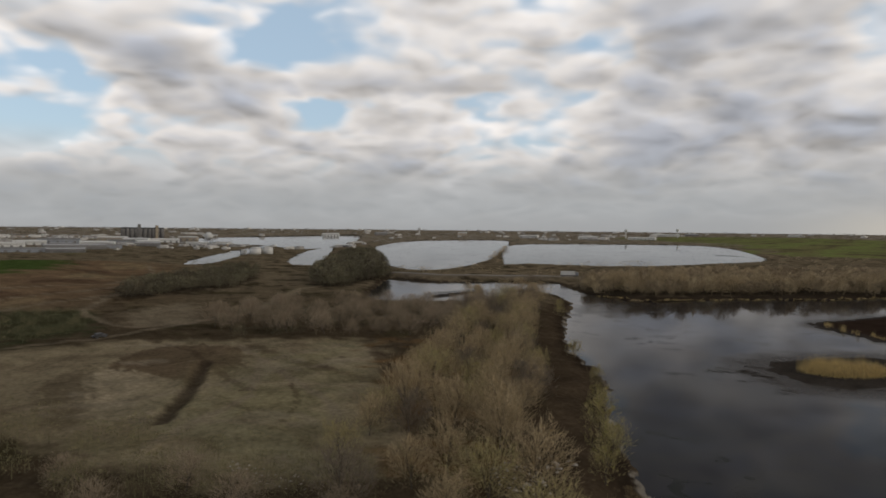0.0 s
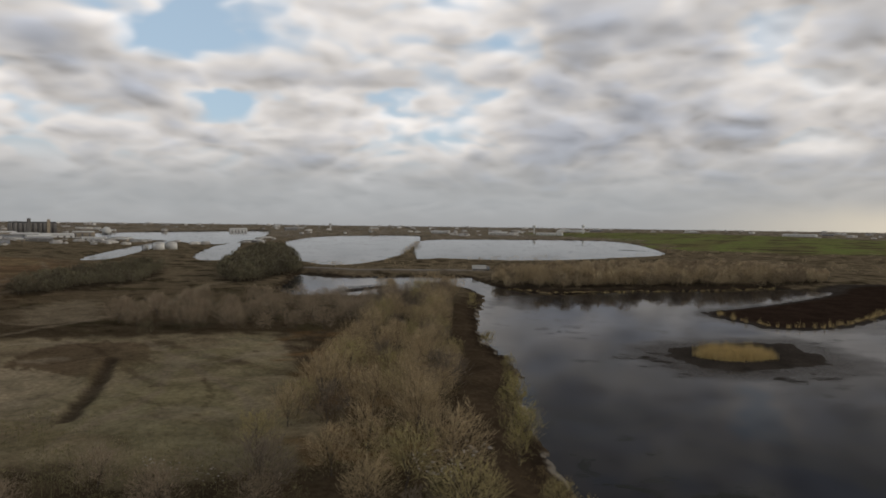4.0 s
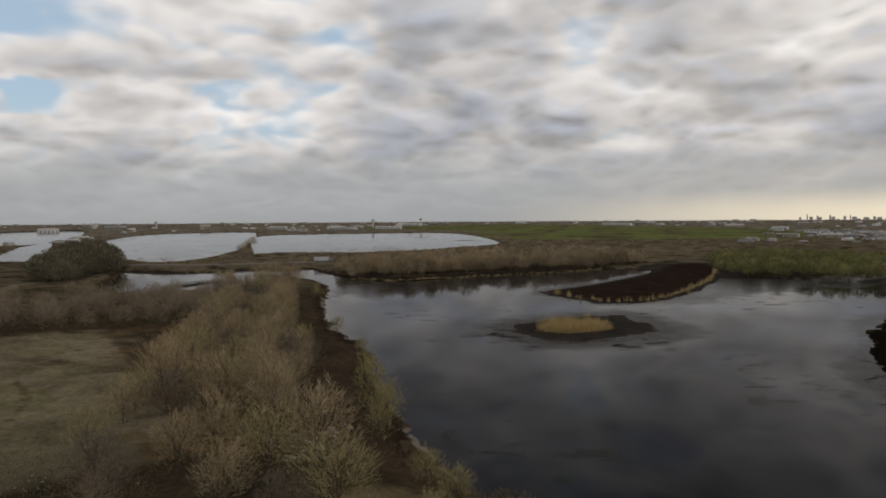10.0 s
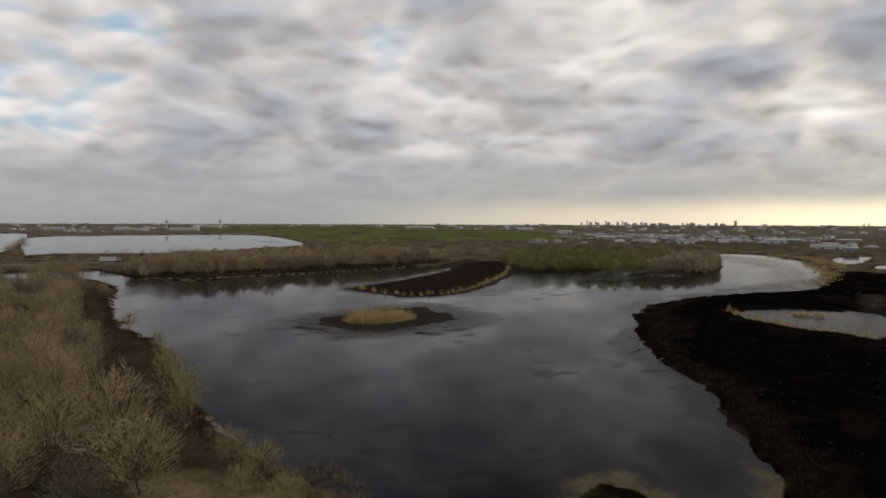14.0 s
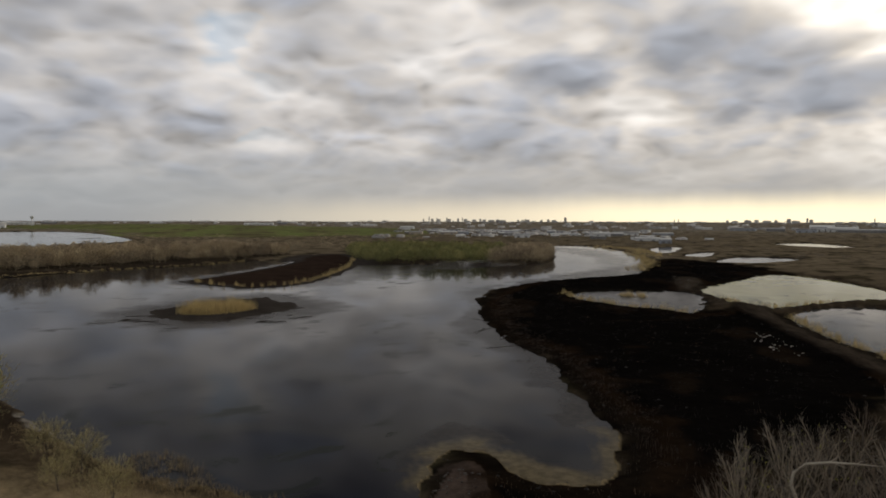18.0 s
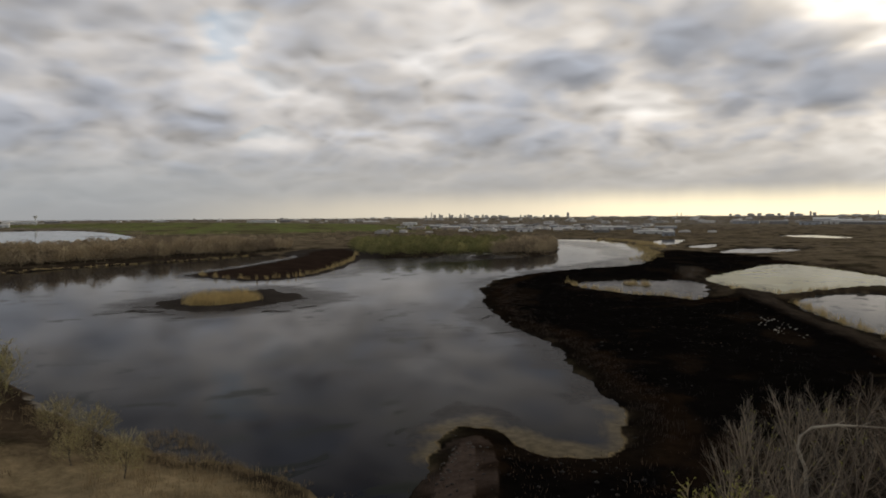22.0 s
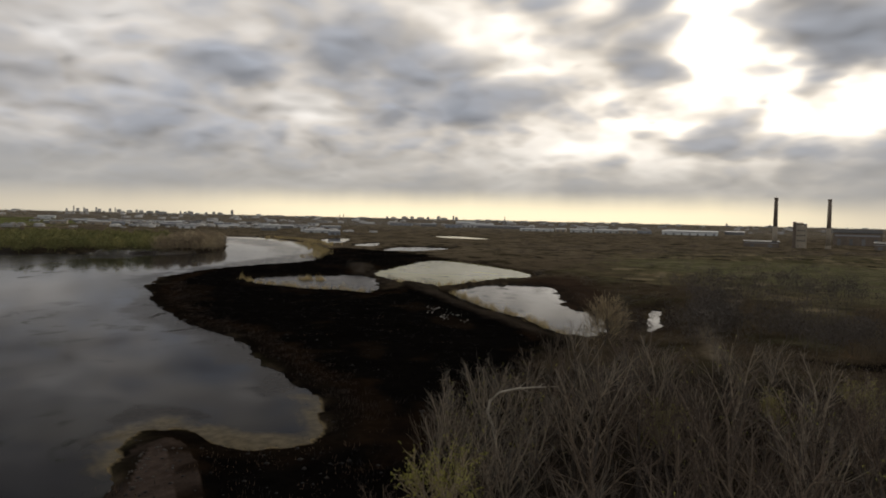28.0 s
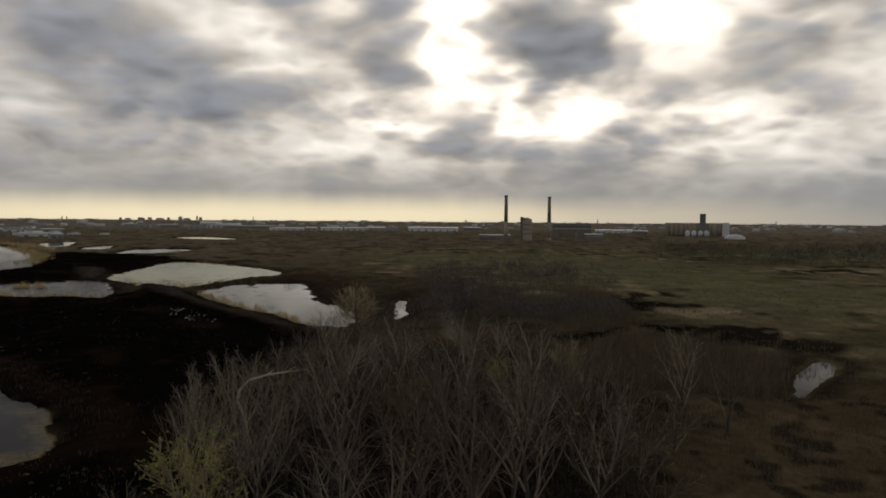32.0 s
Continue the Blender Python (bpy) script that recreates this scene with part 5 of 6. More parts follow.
stems("scorched_stalks", np.concatenate([over(BURNT, 170, 127), over(patch(-40, 44, 12, 12), 70, 128)]), 0.45, 9, STALK, "pale scorched stalks left on the burnt flat", 129, 0.9, 0.03, "stubble")
stems("shore_stubble", along([(-43, 62), (-47, 70), (-54, 76), (-70, 88), (-88, 102), (-105, 109), (-134, 128), (-176, 168)], 0.35, 99, 1.8), 0.6, 10, SCORCHED, "scorched brown stubble along the lake shore", 100, 0.5, 0.03, "stubble")
stems("meadow_tussocks", np.concatenate([over(patch(20, 95, 45, 40), 900, 101), over(patch(60, 170, 60, 60), 900, 102), over(patch(10, 60, 24, 20), 500, 103), over(DRY_GRASS, 900, 108)]), 0.7, 12, REEDS_BROWN, "tussocks of dead grass in the marsh meadow", 104, 0.5, 0.03, "grass")
stems("reed_thicket", np.concatenate([over(REED_THICKET, 800, 131), over(REED_TONGUES[0], 260, 132), over(REED_TONGUES[1], 220, 133)]), 2.4, 18, REEDS_BROWN, "thick stand of dull brown reeds in the marsh", 134, 0.7, 0.04)
stems("shore_grass", np.concatenate([over(SHORE_STRIP, 1300, 105), over(ORANGE, 350, 106)]), 0.7, 12, STUBBLE, "russet dead grass between the shore trees", 107, 0.6, 0.035, "grass")


def lumps(name, places, size, mat, label, seed, category):
    """Angular stones or clods, each a rough six-pointed block, in one mesh."""
    rng = np.random.default_rng(seed)
    corner = np.array([(1, 0, 0), (-1, 0, 0), (0, 1, 0), (0, -1, 0), (0, 0, 1), (0, 0, -1)], float)
    face = np.array([(0, 2, 4), (2, 1, 4), (1, 3, 4), (3, 0, 4), (2, 0, 5), (1, 2, 5), (3, 1, 5), (0, 3, 5)])
    v, f = [], []
    for n, p in enumerate(places):
        a = rng.uniform(0, 6.28)
        turn = np.array([[math.cos(a), -math.sin(a), 0], [math.sin(a), math.cos(a), 0], [0, 0, 1]])
        s = size * rng.uniform(0.4, 1.3) * rng.uniform(0.6, 1.3, 3) * (1, 1, 0.6)
        v.append((corner * rng.uniform(0.75, 1.2, (6, 1)) * s) @ turn.T + p)
        f.append(face + 6 * n)
    ob = mesh_object(name, np.concatenate(v), np.concatenate(f), mat)
    return tagged(ob, label, category, kind="stuff")


lumps("shore_rubble", np.concatenate([over(patch(-99, -2, 7, 4, 20), 60, 111), over(patch(-108, 3, 4, 3), 20, 112)]), 0.45, PALE_STONE, "pale broken rubble under the shore trees", 113, "rubble")
lumps("field_rubble", over(patch(-90, -36, 9, 3, 60), 60, 114), 0.2, PALE_STONE, "pale stones at the field's near edge", 115, "rubble")
lumps("flat_debris", over(patch(-72, 148, 14, 4, 130), 45, 116), 0.28, PALE_STONE, "small pale scraps strewn on the burnt flat", 117, "debris")
lumps("burnt_clods", np.concatenate([over(BURNT, 300, 124), over(patch(-44, 46, 10, 10), 50, 125)]), 0.28, CHARRED, "charred clods on the burnt flat", 126, "clods")
lumps("mound_debris", over(patch(-52, 43, 6, 2.2, 132), 50, 122), 0.2, SCRAP, "scraps and stones on the burnt mound", 123, "debris")
wood("dike_trees", np.concatenate([along([(-735, -62), (-780, -80), (-900, -88), (-1100, -100), (-1350, -112)], 7.0, 47, 3.0), along([(-545, -130), (-528, -88), (-540, -40), (-556, 30)], 7.0, 48, 5.0), along([(-560, -100), (-620, -60), (-680, 20), (-720, 90)], 9.0, 49, 10.0)]), 6.0, 4.0, 60, FAR_WOOD, "low trees on the dikes between the lakes", 77)


def ribbon(name, points, wide, mat, label, lift=0.12):
    """A road laid along a line, a little proud of the land, with its edges turned down."""
    p = np.array(points, float)
    fine = np.concatenate([p[k] + (p[k + 1] - p[k]) * np.linspace(0, 1, 14, endpoint=False)[:, None] for k in range(len(p) - 1)] + [p[-1:]])
    ahead = np.gradient(fine, axis=0)
    side = np.stack([-ahead[:, 1], ahead[:, 0]], 1) / np.linalg.norm(ahead, axis=1)[:, None]
    z = land_height(fine[:, 0], fine[:, 1]) + lift
    z = np.convolve(np.pad(z, 3, mode="edge"), np.ones(7) / 7, "valid")
    rows = [np.column_stack([fine + side * wide * s, z + dz]) for s, dz in ((-0.55, -0.6), (-0.5, 0.0), (0.0, 0.06), (0.5, 0.0), (0.55, -0.6))]
    n = len(fine)
    faces = [(r * n + k, r * n + k + 1, (r + 1) * n + k + 1, (r + 1) * n + k) for r in range(4) for k in range(n - 1)]
    ob = mesh_object(name, np.concatenate(rows), np.array(faces), mat)
    return tagged(ob, label, "road", kind="structure")


ribbon("road_causeway", [(-529, -128), (-512, -88), (-521, -46), (-527, 8), (-560, 80), (-610, 160), (-700, 300)], 7.0, ASPHALT, "pale worn road along the causeway between the waters")


def car(x, y, turn, mat, label):
    root = new("car")
    box("body", (-2.2, -0.9, 0.35), (2.2, 0.9, 0.95), mat, root, 0.15)
    box("cabin", (-1.4, -0.8, 0.9), (1.0, 0.8, 1.5), DARK_METAL, root, 0.2)
    for px in (-1.4, 1.4):
        for side in (-1, 1):
            w = turned("wheel", [(0.34, -0.1), (0.34, 0.1)], DARK_METAL, root, sides=12)
            w.matrix_local = pose(px, side * 0.85, 0.34, 90)
    z = float(land_height(np.array([float(x)]), np.array([float(y)]))[0])
    root.matrix_world = pose(x, y, z, 0, 0, turn)
    tagged(root, label, "car")


# ---- the dead tree ----


def dead_tree():
    root = new("dead_tree")
    trunk = Sticks()
    trunk.stick([Vector(p) for p in ((0, 0, -0.3), (0.5, 0.1, 2.5), (0.35, 0.2, 4.6), (-0.25, 0.3, 6.0), (-0.1, 0.3, 7.0), (0.7, 0.5, 7.8), (2.2, 0.8, 8.2), (4.0, 1.2, 8.4), (5.6, 1.6, 8.5))], [0.20, 0.17, 0.145, 0.13, 0.125, 0.12, 0.10, 0.07, 0.03], 6)
    trunk.part("trunk", BLEACHED, root)
    rng = np.random.default_rng(5)
    for p, q in (((0.7, 0.5, 7.8), (1.1, 0.3, 8.6)), ((2.2, 0.8, 8.2), (2.9, 1.2, 8.8)), ((4.0, 1.2, 8.4), (4.6, 0.8, 8.9)), ((-0.25, 0.3, 6.0), (-0.9, 0.2, 7.0)), ((2.2, 0.8, 8.2), (3.2, 1.6, 7.8))):
        b = Sticks()
        p, q = Vector(p), Vector(q)
        b.stick([p, p.lerp(q, 0.5) + Vector(rng.normal(0, 0.1, 3)), q], [0.045, 0.03, 0.012], 4)
        b.part("branch", BLEACHED, root)
    root.matrix_world = pose(-24.9, 54.5, 0.4, 0, 0, 8)
    tagged(root, "bleached dead tree bent over above the bare wood", "dead tree")


dead_tree()

# ---- buildings and works ----


def box(name, lo, hi, mat, parent, bevel=0.0, label=""):
    """A block between two corners, with softened edges."""
    bm = bmesh.new()
    bmesh.ops.create_cube(bm, size=1.0)
    lo, hi = Vector(lo), Vector(hi)
    for v in bm.verts:
        v.co = Vector((lo[i] + (v.co[i] + 0.5) * (hi[i] - lo[i]) for i in range(3)))
    if bevel:
        bmesh.ops.bevel(bm, geom=bm.edges[:], offset=bevel, segments=1, affect="EDGES")
    return part(name, bm, mat, parent, label)


def part(name, bm, mat, parent, label=""):
    me = bpy.data.meshes.new(name)
    bm.to_mesh(me)
    bm.free()
    me.materials.append(mat)
    ob = new(name, me)
    ob.parent = parent
    return tagged(ob, label) if label else ob


def turned(name, profile, mat, parent, at=(0, 0, 0), sides=20, label=""):
    """A body of revolution: radius and height from foot to top."""
    bm = bmesh.new()
    rows = [[bm.verts.new((at[0] + r * math.cos(2 * math.pi * k / sides), at[1] + r * math.sin(2 * math.pi * k / sides), at[2] + z)) for k in range(sides)] for r, z in profile]
    for a, b in zip(rows, rows[1:]):
        for k in range(sides):
            bm.faces.new((a[k], a[(k + 1) % sides], b[(k + 1) % sides], b[k]))
    bm.faces.new(rows[-1])
    bm.faces.new(rows[0][::-1])
    for f in bm.faces:
        f.smooth = len(f.verts) == 4
    return part(name, bm, mat, parent, label)


def gable(name, w, d, low, high, mat, parent, over_=0.4):
    """A shallow pitched roof over a w by d plan, its ridge along x, with some thickness."""
    bm = bmesh.new()
    x, y = w / 2 + over_, d / 2 + over_
    sec = [(-y, low), (0, high), (y, low), (y, low - 0.4), (0, high - 0.4), (-y, low - 0.4)]
    a = [bm.verts.new((-x, v, z)) for v, z in sec]
    b = [bm.verts.new((x, v, z)) for v, z in sec]
    for k in range(6):
        bm.faces.new((a[k], a[(k + 1) % 6], b[(k + 1) % 6], b[k]))
    bm.faces.new(a[::-1])
    bm.faces.new(b)
    return part(name, bm, mat, parent)


def gable_wall(w, d, low, high, mat, parent):
    bm = bmesh.new()
    a = [bm.verts.new((-w / 2, v, z)) for v, z in ((-d / 2, -1), (d / 2, -1), (d / 2, low), (0, high), (-d / 2, low))]
    b = [bm.verts.new((w / 2, v.co.y, v.co.z)) for v in a]
    for k in range(5):
        bm.faces.new((a[k], b[k], b[(k + 1) % 5], a[(k + 1) % 5]))
    bm.faces.new(a[::-1])
    bm.faces.new(b)
    return part("wall", bm, mat, parent)


def spot(turn, far, z=None):
    """A place by its direction from the start, degrees to the left of +y, and its distance."""
    x, y = -math.sin(radians(turn)) * far, math.cos(radians(turn)) * far
    return (x, y, float(land_height(np.array([x]), np.array([y]))[0]) if z is None else z)


def warehouse(turn, far, w, d, h, wall, roof, face=0.0, label="", group="warehouses on the flats"):
    """A long shed: walls, pitched roof, dock doors and a strip of windows on both long sides."""
    root = new("warehouse")
    gable_wall(w, d, h * 0.8, h, wall, root)
    gable("roof", w, d, h * 0.8 + 0.3, h + 0.3, roof, root)
    doors = max(2, min(7, int(w / 12)))
    for side in (-1, 1):
        for k in range(doors):
            x = (k + 0.5) / doors * w - w / 2
            box("door", (x - 1.9, side * d / 2 - 0.15, -0.2), (x + 1.9, side * d / 2 + 0.15, h * 0.42), DULL_CONCRETE, root)
        box("window", (-w * 0.46, side * d / 2 - 0.12, h * 0.58), (w * 0.46, side * d / 2 + 0.12, h * 0.68), PALE_ROOF, root)
    root.matrix_world = pose(*spot(turn, far), 0, 0, turn + face)
    tagged(root, label or "long pale shed with a low pitched roof", "warehouse", group)
    return root


def chimney(turn, far, high):
    root = new("chimney")
    turned("base", [(2.9, -1), (2.9, 3.0), (2.5, 3.2)], PALE_CONCRETE, root)
    turned("shaft", [(2.4, 3.2), (2.15, high * 0.42)], PALE_CONCRETE, root)
    turned("upper_shaft", [(2.15, high * 0.42), (1.7, high - 2)], DARK_BRICK, root, label="darker upper shaft")
    turned("rim", [(1.95, high - 2), (2.0, high - 1), (1.9, high), (1.4, high), (1.4, high - 1.5)], DARK_BRICK, root)
    root.matrix_world = pose(*spot(turn, far))
    tagged(root, "tall slender works chimney, pale below and dark above", "chimney", "chimneys of the coke works")


chimney(0.0, 800, 51)
chimney(-3.47, 808, 50)


def coal_tower():
    root = new("coal_tower")
    box("tower", (-4, -5, -1), (9, 5, 27), PALE_CONCRETE, root, 0.3)
    box("side_tower", (-8, -5, -1), (-4.2, 5, 31), DARK_BRICK, root, 0.3)
    box("cap", (-4.6, -5.4, 27.1), (4.4, 5.4, 30), DARK_BRICK, root, 0.3)
    box("head", (4.6, -4, 27.1), (9, 4, 28.6), DARK_METAL, root, 0.2)
    for k in range(4):
        for z in (8, 14, 20):
            box("window", (-2.6 + 2.7 * k, -5.15, z), (-1.4 + 2.7 * k, -4.9, z + 1.8), PANE, root)
    root.matrix_world = pose(*spot(-1.6, 800))
    root.scale = (0.75, 0.75, 0.86)
    tagged(root, "block of a pale concrete coal tower with a dark side", "coal tower")


coal_tower()
warehouse(0.9, 800, 34, 12, 6.5, DARK_BRICK, DARK_METAL, 0, "low dark brick shed at the chimney's foot", "sheds of the coke works")
warehouse(-5.3, 1000, 52, 16, 19, DARK_BRICK, DARK_METAL, 0, "long dark works hall behind the chimneys", "sheds of the coke works")
warehouse(-7.0, 820, 20, 12, 8, DARK_BRICK, DARK_METAL, 0, "small dark round-backed shed", "sheds of the coke works")


def grain_elevator():
    root = new("grain_elevator")
    for k in range(12):
        x = -46 + 7.2 * k
        turned("silo", [(3.7, -1), (3.7, 17.5), (3.4, 18)], PALE_CONCRETE, root, (x, 0, 0), 16)
    box("gallery", (-49, -2.4, 18.0), (38, 2.4, 21.2), PALE_CONCRETE, root, 0.2)
    box("headhouse", (4, -5, -1), (13, 5, 36), DULL_CONCRETE, root, 0.3, "tall grey headhouse")
    box("annex", (38.2, -7, -1), (48, 7, 22), WHITE_WALL, root, 0.3)
    for k in range(5):
        for z in (24, 28, 32):
            box("window", (5.0 + 1.5 * k, -5.2, z), (5.9 + 1.5 * k, -4.95, z + 1.8), PANE, root)
    for k in range(4):
        turned("bin", [(4, -1), (4, 7), (0.4, 10)], WHITE_WALL, root, (-14 + 9.5 * k, -13, 0), 16, "white bin with a cone roof")
    root.matrix_world = pose(*spot(-14.8, 1200), 0, 0, -14.8)
    tagged(root, "grey concrete grain elevator with a row of silos", "grain elevator")


grain_elevator()


def dome(turn, far, r, h):
    root = new("storage_dome")
    turned("shell", [(r, -1), (r, h * 0.3), (r * 0.85, h * 0.65), (r * 0.5, h * 0.92), (0.2, h)], WHITE_WALL, root, sides=24)
    turned("plinth", [(r + 0.6, -1), (r + 0.6, 0.5)], DULL_CONCRETE, root, sides=24)
    root.matrix_world = pose(*spot(turn, far))
    tagged(root, "low white storage dome on the flats", "storage dome", "white domes")


dome(-17.5, 1000, 13, 7)
dome(-9.8, 1500, 12, 8)


def round_tank(turn, far, r, h):
    root = new("storage_tank")
    turned("shell", [(r, -1), (r, h)], WHITE_WALL, root, sides=28)
    turned("roof", [(r + 0.15, h), (r * 0.5, h + r * 0.14), (0.3, h + r * 0.2)], WHITE_WALL, root, sides=28)
    turned("rim", [(r + 0.25, h - 0.4), (r + 0.25, h)], DULL_CONCRETE, root, sides=28)
    box("stair", (-0.6, -r - 1.0, -1), (0.6, -r + 0.1, h), DARK_METAL, root)
    root.matrix_world = pose(*spot(turn, far))
    tagged(root, "squat white cylindrical storage tank", "storage tank", "white tanks by the canal")


round_tank(114.7, 930, 7, 8)
round_tank(113.8, 940, 7, 8)
round_tank(115.6, 945, 3.5, 6)


def sphere_tank(turn, far, r):
    root = new("sphere_tank")
    turned("ball", [(max(r * math.cos(a), 0.2), 3 + r + r * math.sin(a)) for a in np.linspace(-1.55, 1.55, 16)], WHITE_WALL, root, sides=28)
    for k in range(8):
        a = 2 * math.pi * k / 8
        turned("leg", [(0.5, -1), (0.45, r + 2)], DULL_CONCRETE, root, (r * 0.93 * math.cos(a), r * 0.93 * math.sin(a), 0), 8)
    root.matrix_world = pose(*spot(turn, far))
    tagged(root, "white spherical gas tank on short legs", "sphere tank")


sphere_tank(118.3, 1700, 9.5)


def water_tower(turn, far, high, r, label):
    root = new("water_tower")
    turned("stem", [(r * 0.55, -1), (r * 0.32, 5), (r * 0.32, high * 0.72)], WHITE_WALL, root)
    turned("bowl", [(r * 0.35, high * 0.7), (r * 0.9, high * 0.8), (r, high * 0.88), (r * 0.8, high * 0.96), (0.3, high)], WHITE_WALL, root, sides=24)
    root.matrix_world = pose(*spot(turn, far))
    tagged(root, label, "water tower", "water towers")


water_tower(85.45, 2800, 34, 7, "pale water tower beyond the green fields")
water_tower(81.6, 3000, 36, 7, "pale water tower beyond the green fields")
water_tower(101.9, 3600, 24, 9, "small white water tower near the horizon")


def silo_block():
    """The dark silos on the far quay."""
    root = new("quay_silos")
    for k in range(10):
        turned("silo", [(5.2, -1), (5.2, 25), (4.8, 26)], DULL_CONCRETE, root, (-46 + 10.2 * k, 0, 0), 16)
    box("headhouse", (-12, -6, -1), (-4, 6, 37), DULL_CONCRETE, root, 0.3)
    box("tower", (30, -6, -1), (37, 6, 35), PALE_CONCRETE, root, 0.3)
    box("gallery", (-50, -2.5, 26), (50, 2.5, 29), DARK_METAL, root, 0.2)
    root.matrix_world = pose(*spot(123.0, 1950), 0, 0, 123.0)
    tagged(root, "long row of dark concrete silos on the quay", "silos")


silo_block()

rng_town = np.random.default_rng(77)
SHED_WALLS = [WHITE_WALL, BLUE_WALL, DULL_CONCRETE, TAN_WALL]
SHED_ROOFS = [WHITE_WALL, DULL_CONCRETE, PALE_ROOF]
# the works on the far quay, the yards on the north side and the long white sheds of the east
for turn, far, w, h, kind in ((132, 1250, 60, 8, 0), (130.3, 1400, 50, 8, 0), (128.5, 1500, 70, 9, 1), (130.6, 1050, 50, 6, 1), (128, 1020, 44, 6, 2), (126.2, 1350, 44, 8, 0), (125.4, 1180, 40, 7, 1), (123.4, 1620, 50, 8, 0), (125, 1700, 60, 10, 3),
                              (121.5, 1650, 60, 8, 0), (127.5, 1150, 80, 8, 2), (124.2, 1450, 60, 8, 1), (119.8, 1900, 46, 9, 3), (122.6, 1300, 40, 7, 2),
                              (109, 2700, 60, 12, 0), (105, 2900, 46, 12, 2), (98.4, 2900, 36, 14, 3), (93, 2600, 64, 10, 0), (88.4, 2500, 60, 10, 0), (84.2, 2500, 90, 9, 0)):
    warehouse(turn, far, w, 30, h, SHED_WALLS[kind], SHED_ROOFS[kind % 3], rng_town.uniform(-12, 12), group="sheds across the water")
for k in range(46):
    turn, far = rng_town.uniform(107, 133), rng_town.uniform(1150, 2500)
    if land_height(*(np.array([c]) for c in spot(turn, far, 0.0)[:2]))[0] > 0.5:
        warehouse(turn, far, rng_town.uniform(14, 46), rng_town.uniform(10, 24), rng_town.uniform(4, 8), SHED_WALLS[int(rng_town.choice([0, 0, 2, 3]))], SHED_ROOFS[int(rng_town.choice([0, 0, 1, 2]))],
                  rng_town.uniform(-30, 30), label="small pale shed among the quay works", group="sheds across the water")
for turn, far, w, h, kind in ((82.5, 3300, 120, 10, 0), (80.6, 3500, 60, 9, 2), (73.5, 3600, 50, 9, 0), (66, 3100, 120, 9, 0), (64.2, 3300, 40, 9, 2), (57.5, 2600, 50, 8, 3), (54.3, 2100, 40, 7, 0)):
    warehouse(turn, far, w, 30, h, SHED_WALLS[kind], SHED_ROOFS[kind % 3], rng_town.uniform(-12, 12), group="sheds beyond the green fields")
for k in range(60):
    turn = 55 - 0.36 * k + rng_town.uniform(-0.5, 0.5)
    far = 1450 - 8 * k + rng_town.uniform(-250, 600)
    warehouse(turn, far, rng_town.uniform(10, 34), rng_town.uniform(8, 20), rng_town.uniform(3, 6.5), SHED_WALLS[int(rng_town.integers(0, 4))], SHED_ROOFS[int(rng_town.integers(0, 3))],
              rng_town.uniform(-25, 25), label="low shed in the yards beyond the marsh", group="sheds of the yards")
for turn, far, w, h, kind in ((23.2, 1900, 52, 16, 0), (21.9, 1850, 60, 11, 0), (20.3, 1800, 120, 8, 2), (24.2, 1750, 40, 9, 1), (17.5, 1500, 70, 6, 0), (15.6, 1500, 22, 7, 3),
                              (14.0, 1480, 44, 7, 0), (12.0, 1500, 50, 7, 0), (10.4, 1480, 36, 8, 3), (9.4, 1520, 40, 7, 1), (5.8, 1480, 104, 9, 0), (2.6, 1700, 40, 8, 2),
                              (-8.3, 1500, 60, 7, 0), (-10.6, 1450, 30, 6, 2), (26.2, 1900, 40, 8, 2), (28.4, 1950, 60, 8, 1)):
    warehouse(turn, far, w, 26, h, SHED_WALLS[kind], SHED_ROOFS[kind % 3], rng_town.uniform(-6, 6), label="long white shed on the eastern flats" if kind == 0 else "", group="sheds of the eastern flats")


def tower_block(turn, far, w, high, mat, label, group):
    root = new("tower_block")
    box("body", (-w / 2, -w / 2, -2), (w / 2, w / 2, high), mat, root, 0.4)
    box("roof_house", (-w * 0.25, -w * 0.25, high), (w * 0.2, w * 0.25, high * 1.06 + 1), mat, root, 0.2)
    for z in np.arange(0.3, 0.95, 0.16):
        # panes on hazed towers are paled too, as if seen through haze
        box("window_band", (-w * 0.46, -w / 2 - 0.3, high * z), (w * 0.46, -w / 2 + 0.1, high * (z + 0.07)), PANE if mat is DARK_METAL else HAZY_BLOCK, root)
    root.matrix_world = pose(*spot(turn, far), 0, 0, turn)
    tagged(root, label, "tower block", group)


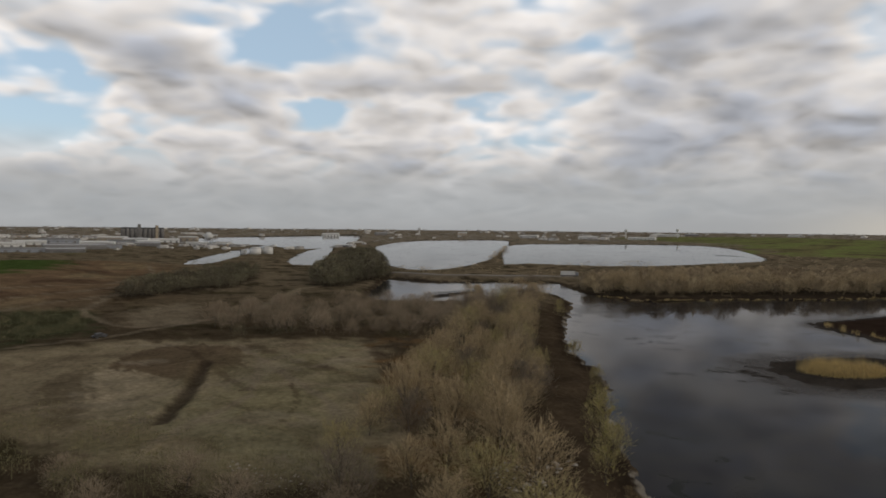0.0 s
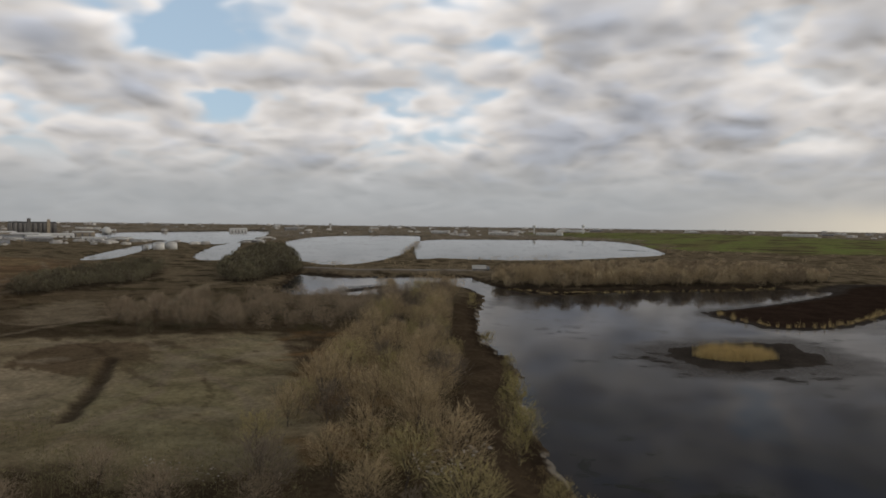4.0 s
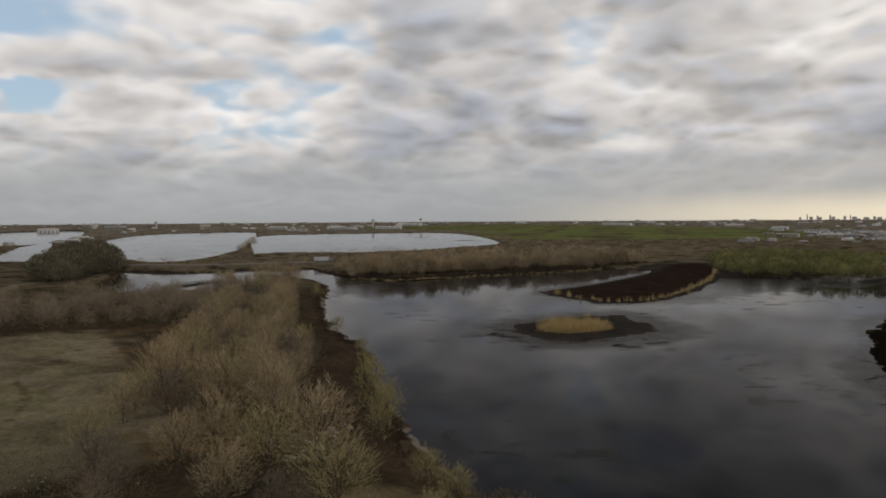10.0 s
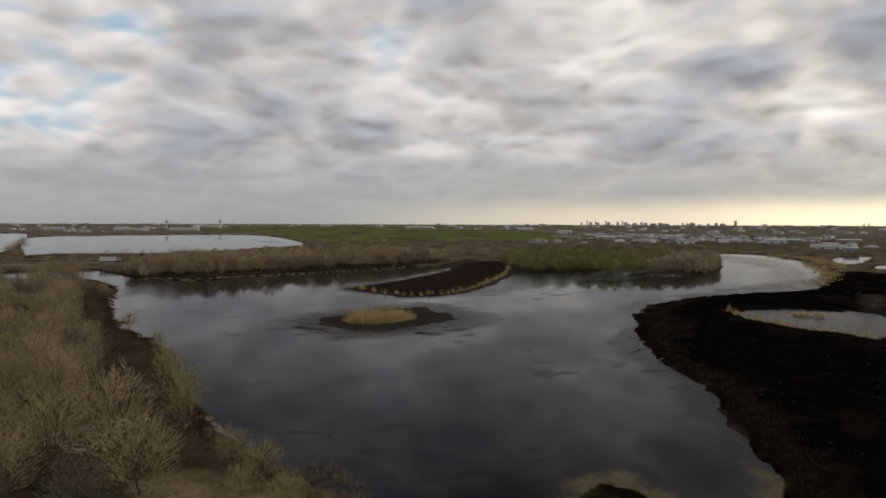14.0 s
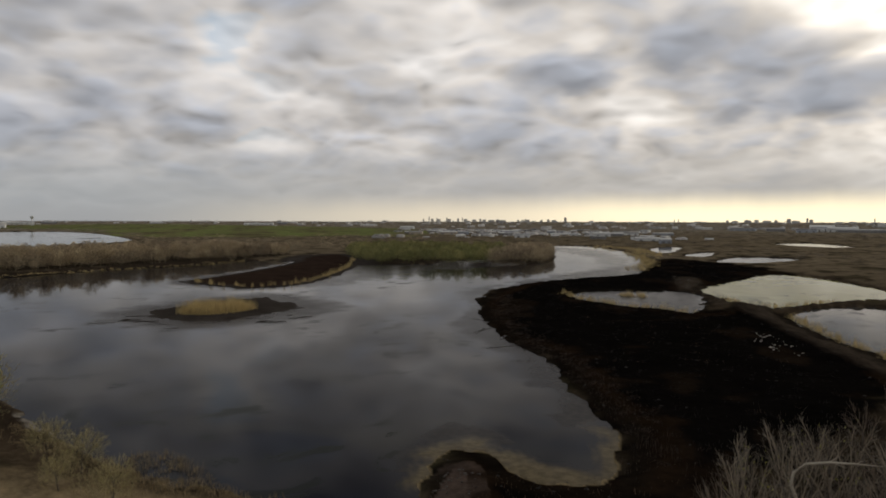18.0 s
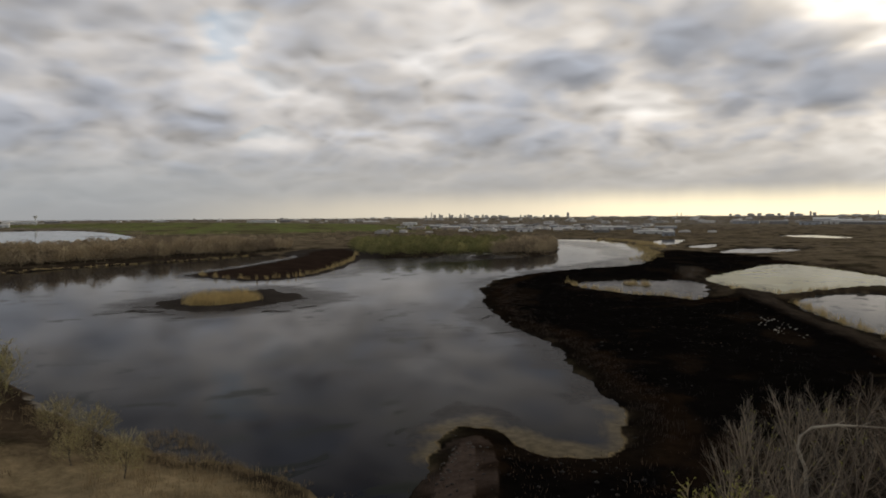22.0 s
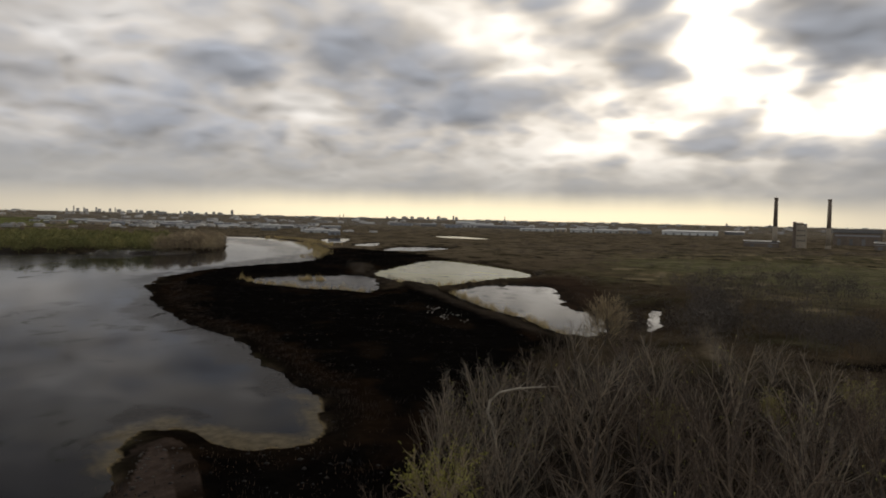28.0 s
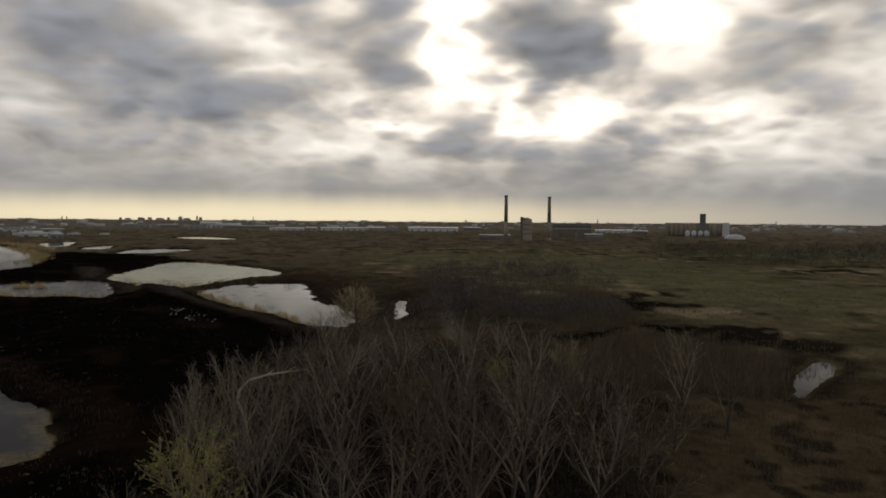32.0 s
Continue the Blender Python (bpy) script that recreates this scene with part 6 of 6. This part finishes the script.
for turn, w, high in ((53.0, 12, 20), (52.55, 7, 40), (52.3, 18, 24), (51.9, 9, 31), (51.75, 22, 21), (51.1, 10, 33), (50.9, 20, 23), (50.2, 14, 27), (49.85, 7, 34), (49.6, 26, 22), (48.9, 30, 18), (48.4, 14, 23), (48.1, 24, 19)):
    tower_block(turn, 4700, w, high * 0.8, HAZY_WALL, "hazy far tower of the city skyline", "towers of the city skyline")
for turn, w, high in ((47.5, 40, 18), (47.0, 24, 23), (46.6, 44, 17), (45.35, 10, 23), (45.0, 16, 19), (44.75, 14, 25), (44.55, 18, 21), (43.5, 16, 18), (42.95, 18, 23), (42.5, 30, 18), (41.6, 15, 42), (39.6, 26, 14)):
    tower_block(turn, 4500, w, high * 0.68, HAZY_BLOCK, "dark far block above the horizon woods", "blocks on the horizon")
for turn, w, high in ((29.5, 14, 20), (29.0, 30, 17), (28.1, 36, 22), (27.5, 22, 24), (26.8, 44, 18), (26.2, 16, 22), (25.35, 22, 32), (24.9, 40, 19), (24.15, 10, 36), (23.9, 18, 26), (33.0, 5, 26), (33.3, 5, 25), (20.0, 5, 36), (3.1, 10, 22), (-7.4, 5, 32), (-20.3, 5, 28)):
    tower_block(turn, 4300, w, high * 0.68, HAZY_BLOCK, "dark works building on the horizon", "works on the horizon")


def truck(x, y, turn):
    root = new("truck")
    box("trailer", (-5, -1.25, 1.1), (5.5, 1.25, 3.9), WHITE_WALL, root, 0.08)
    box("cab", (5.8, -1.2, 0.8), (8.0, 1.2, 3.2), BLUE_WALL, root, 0.2)
    box("chassis", (-5, -0.9, 0.7), (7.6, 0.9, 1.08), DARK_METAL, root)
    for px in (-4, -2.8, 4.6, 6.9):
        for side in (-1, 1):
            w = turned("wheel", [(0.5, -0.15), (0.5, 0.15)], DARK_METAL, root, sides=12)
            w.matrix_local = pose(px, side * 1.15, 0.5, 90)
    z = float(land_height(np.array([float(x)]), np.array([float(y)]))[0])
    root.matrix_world = pose(x, y, z, 0, 0, turn)
    tagged(root, "white box truck on the causeway road", "truck")


truck(-527, 4, 92)
car(-191, -135.5, 160, DARK_METAL, "small dark car parked on the dirt track")
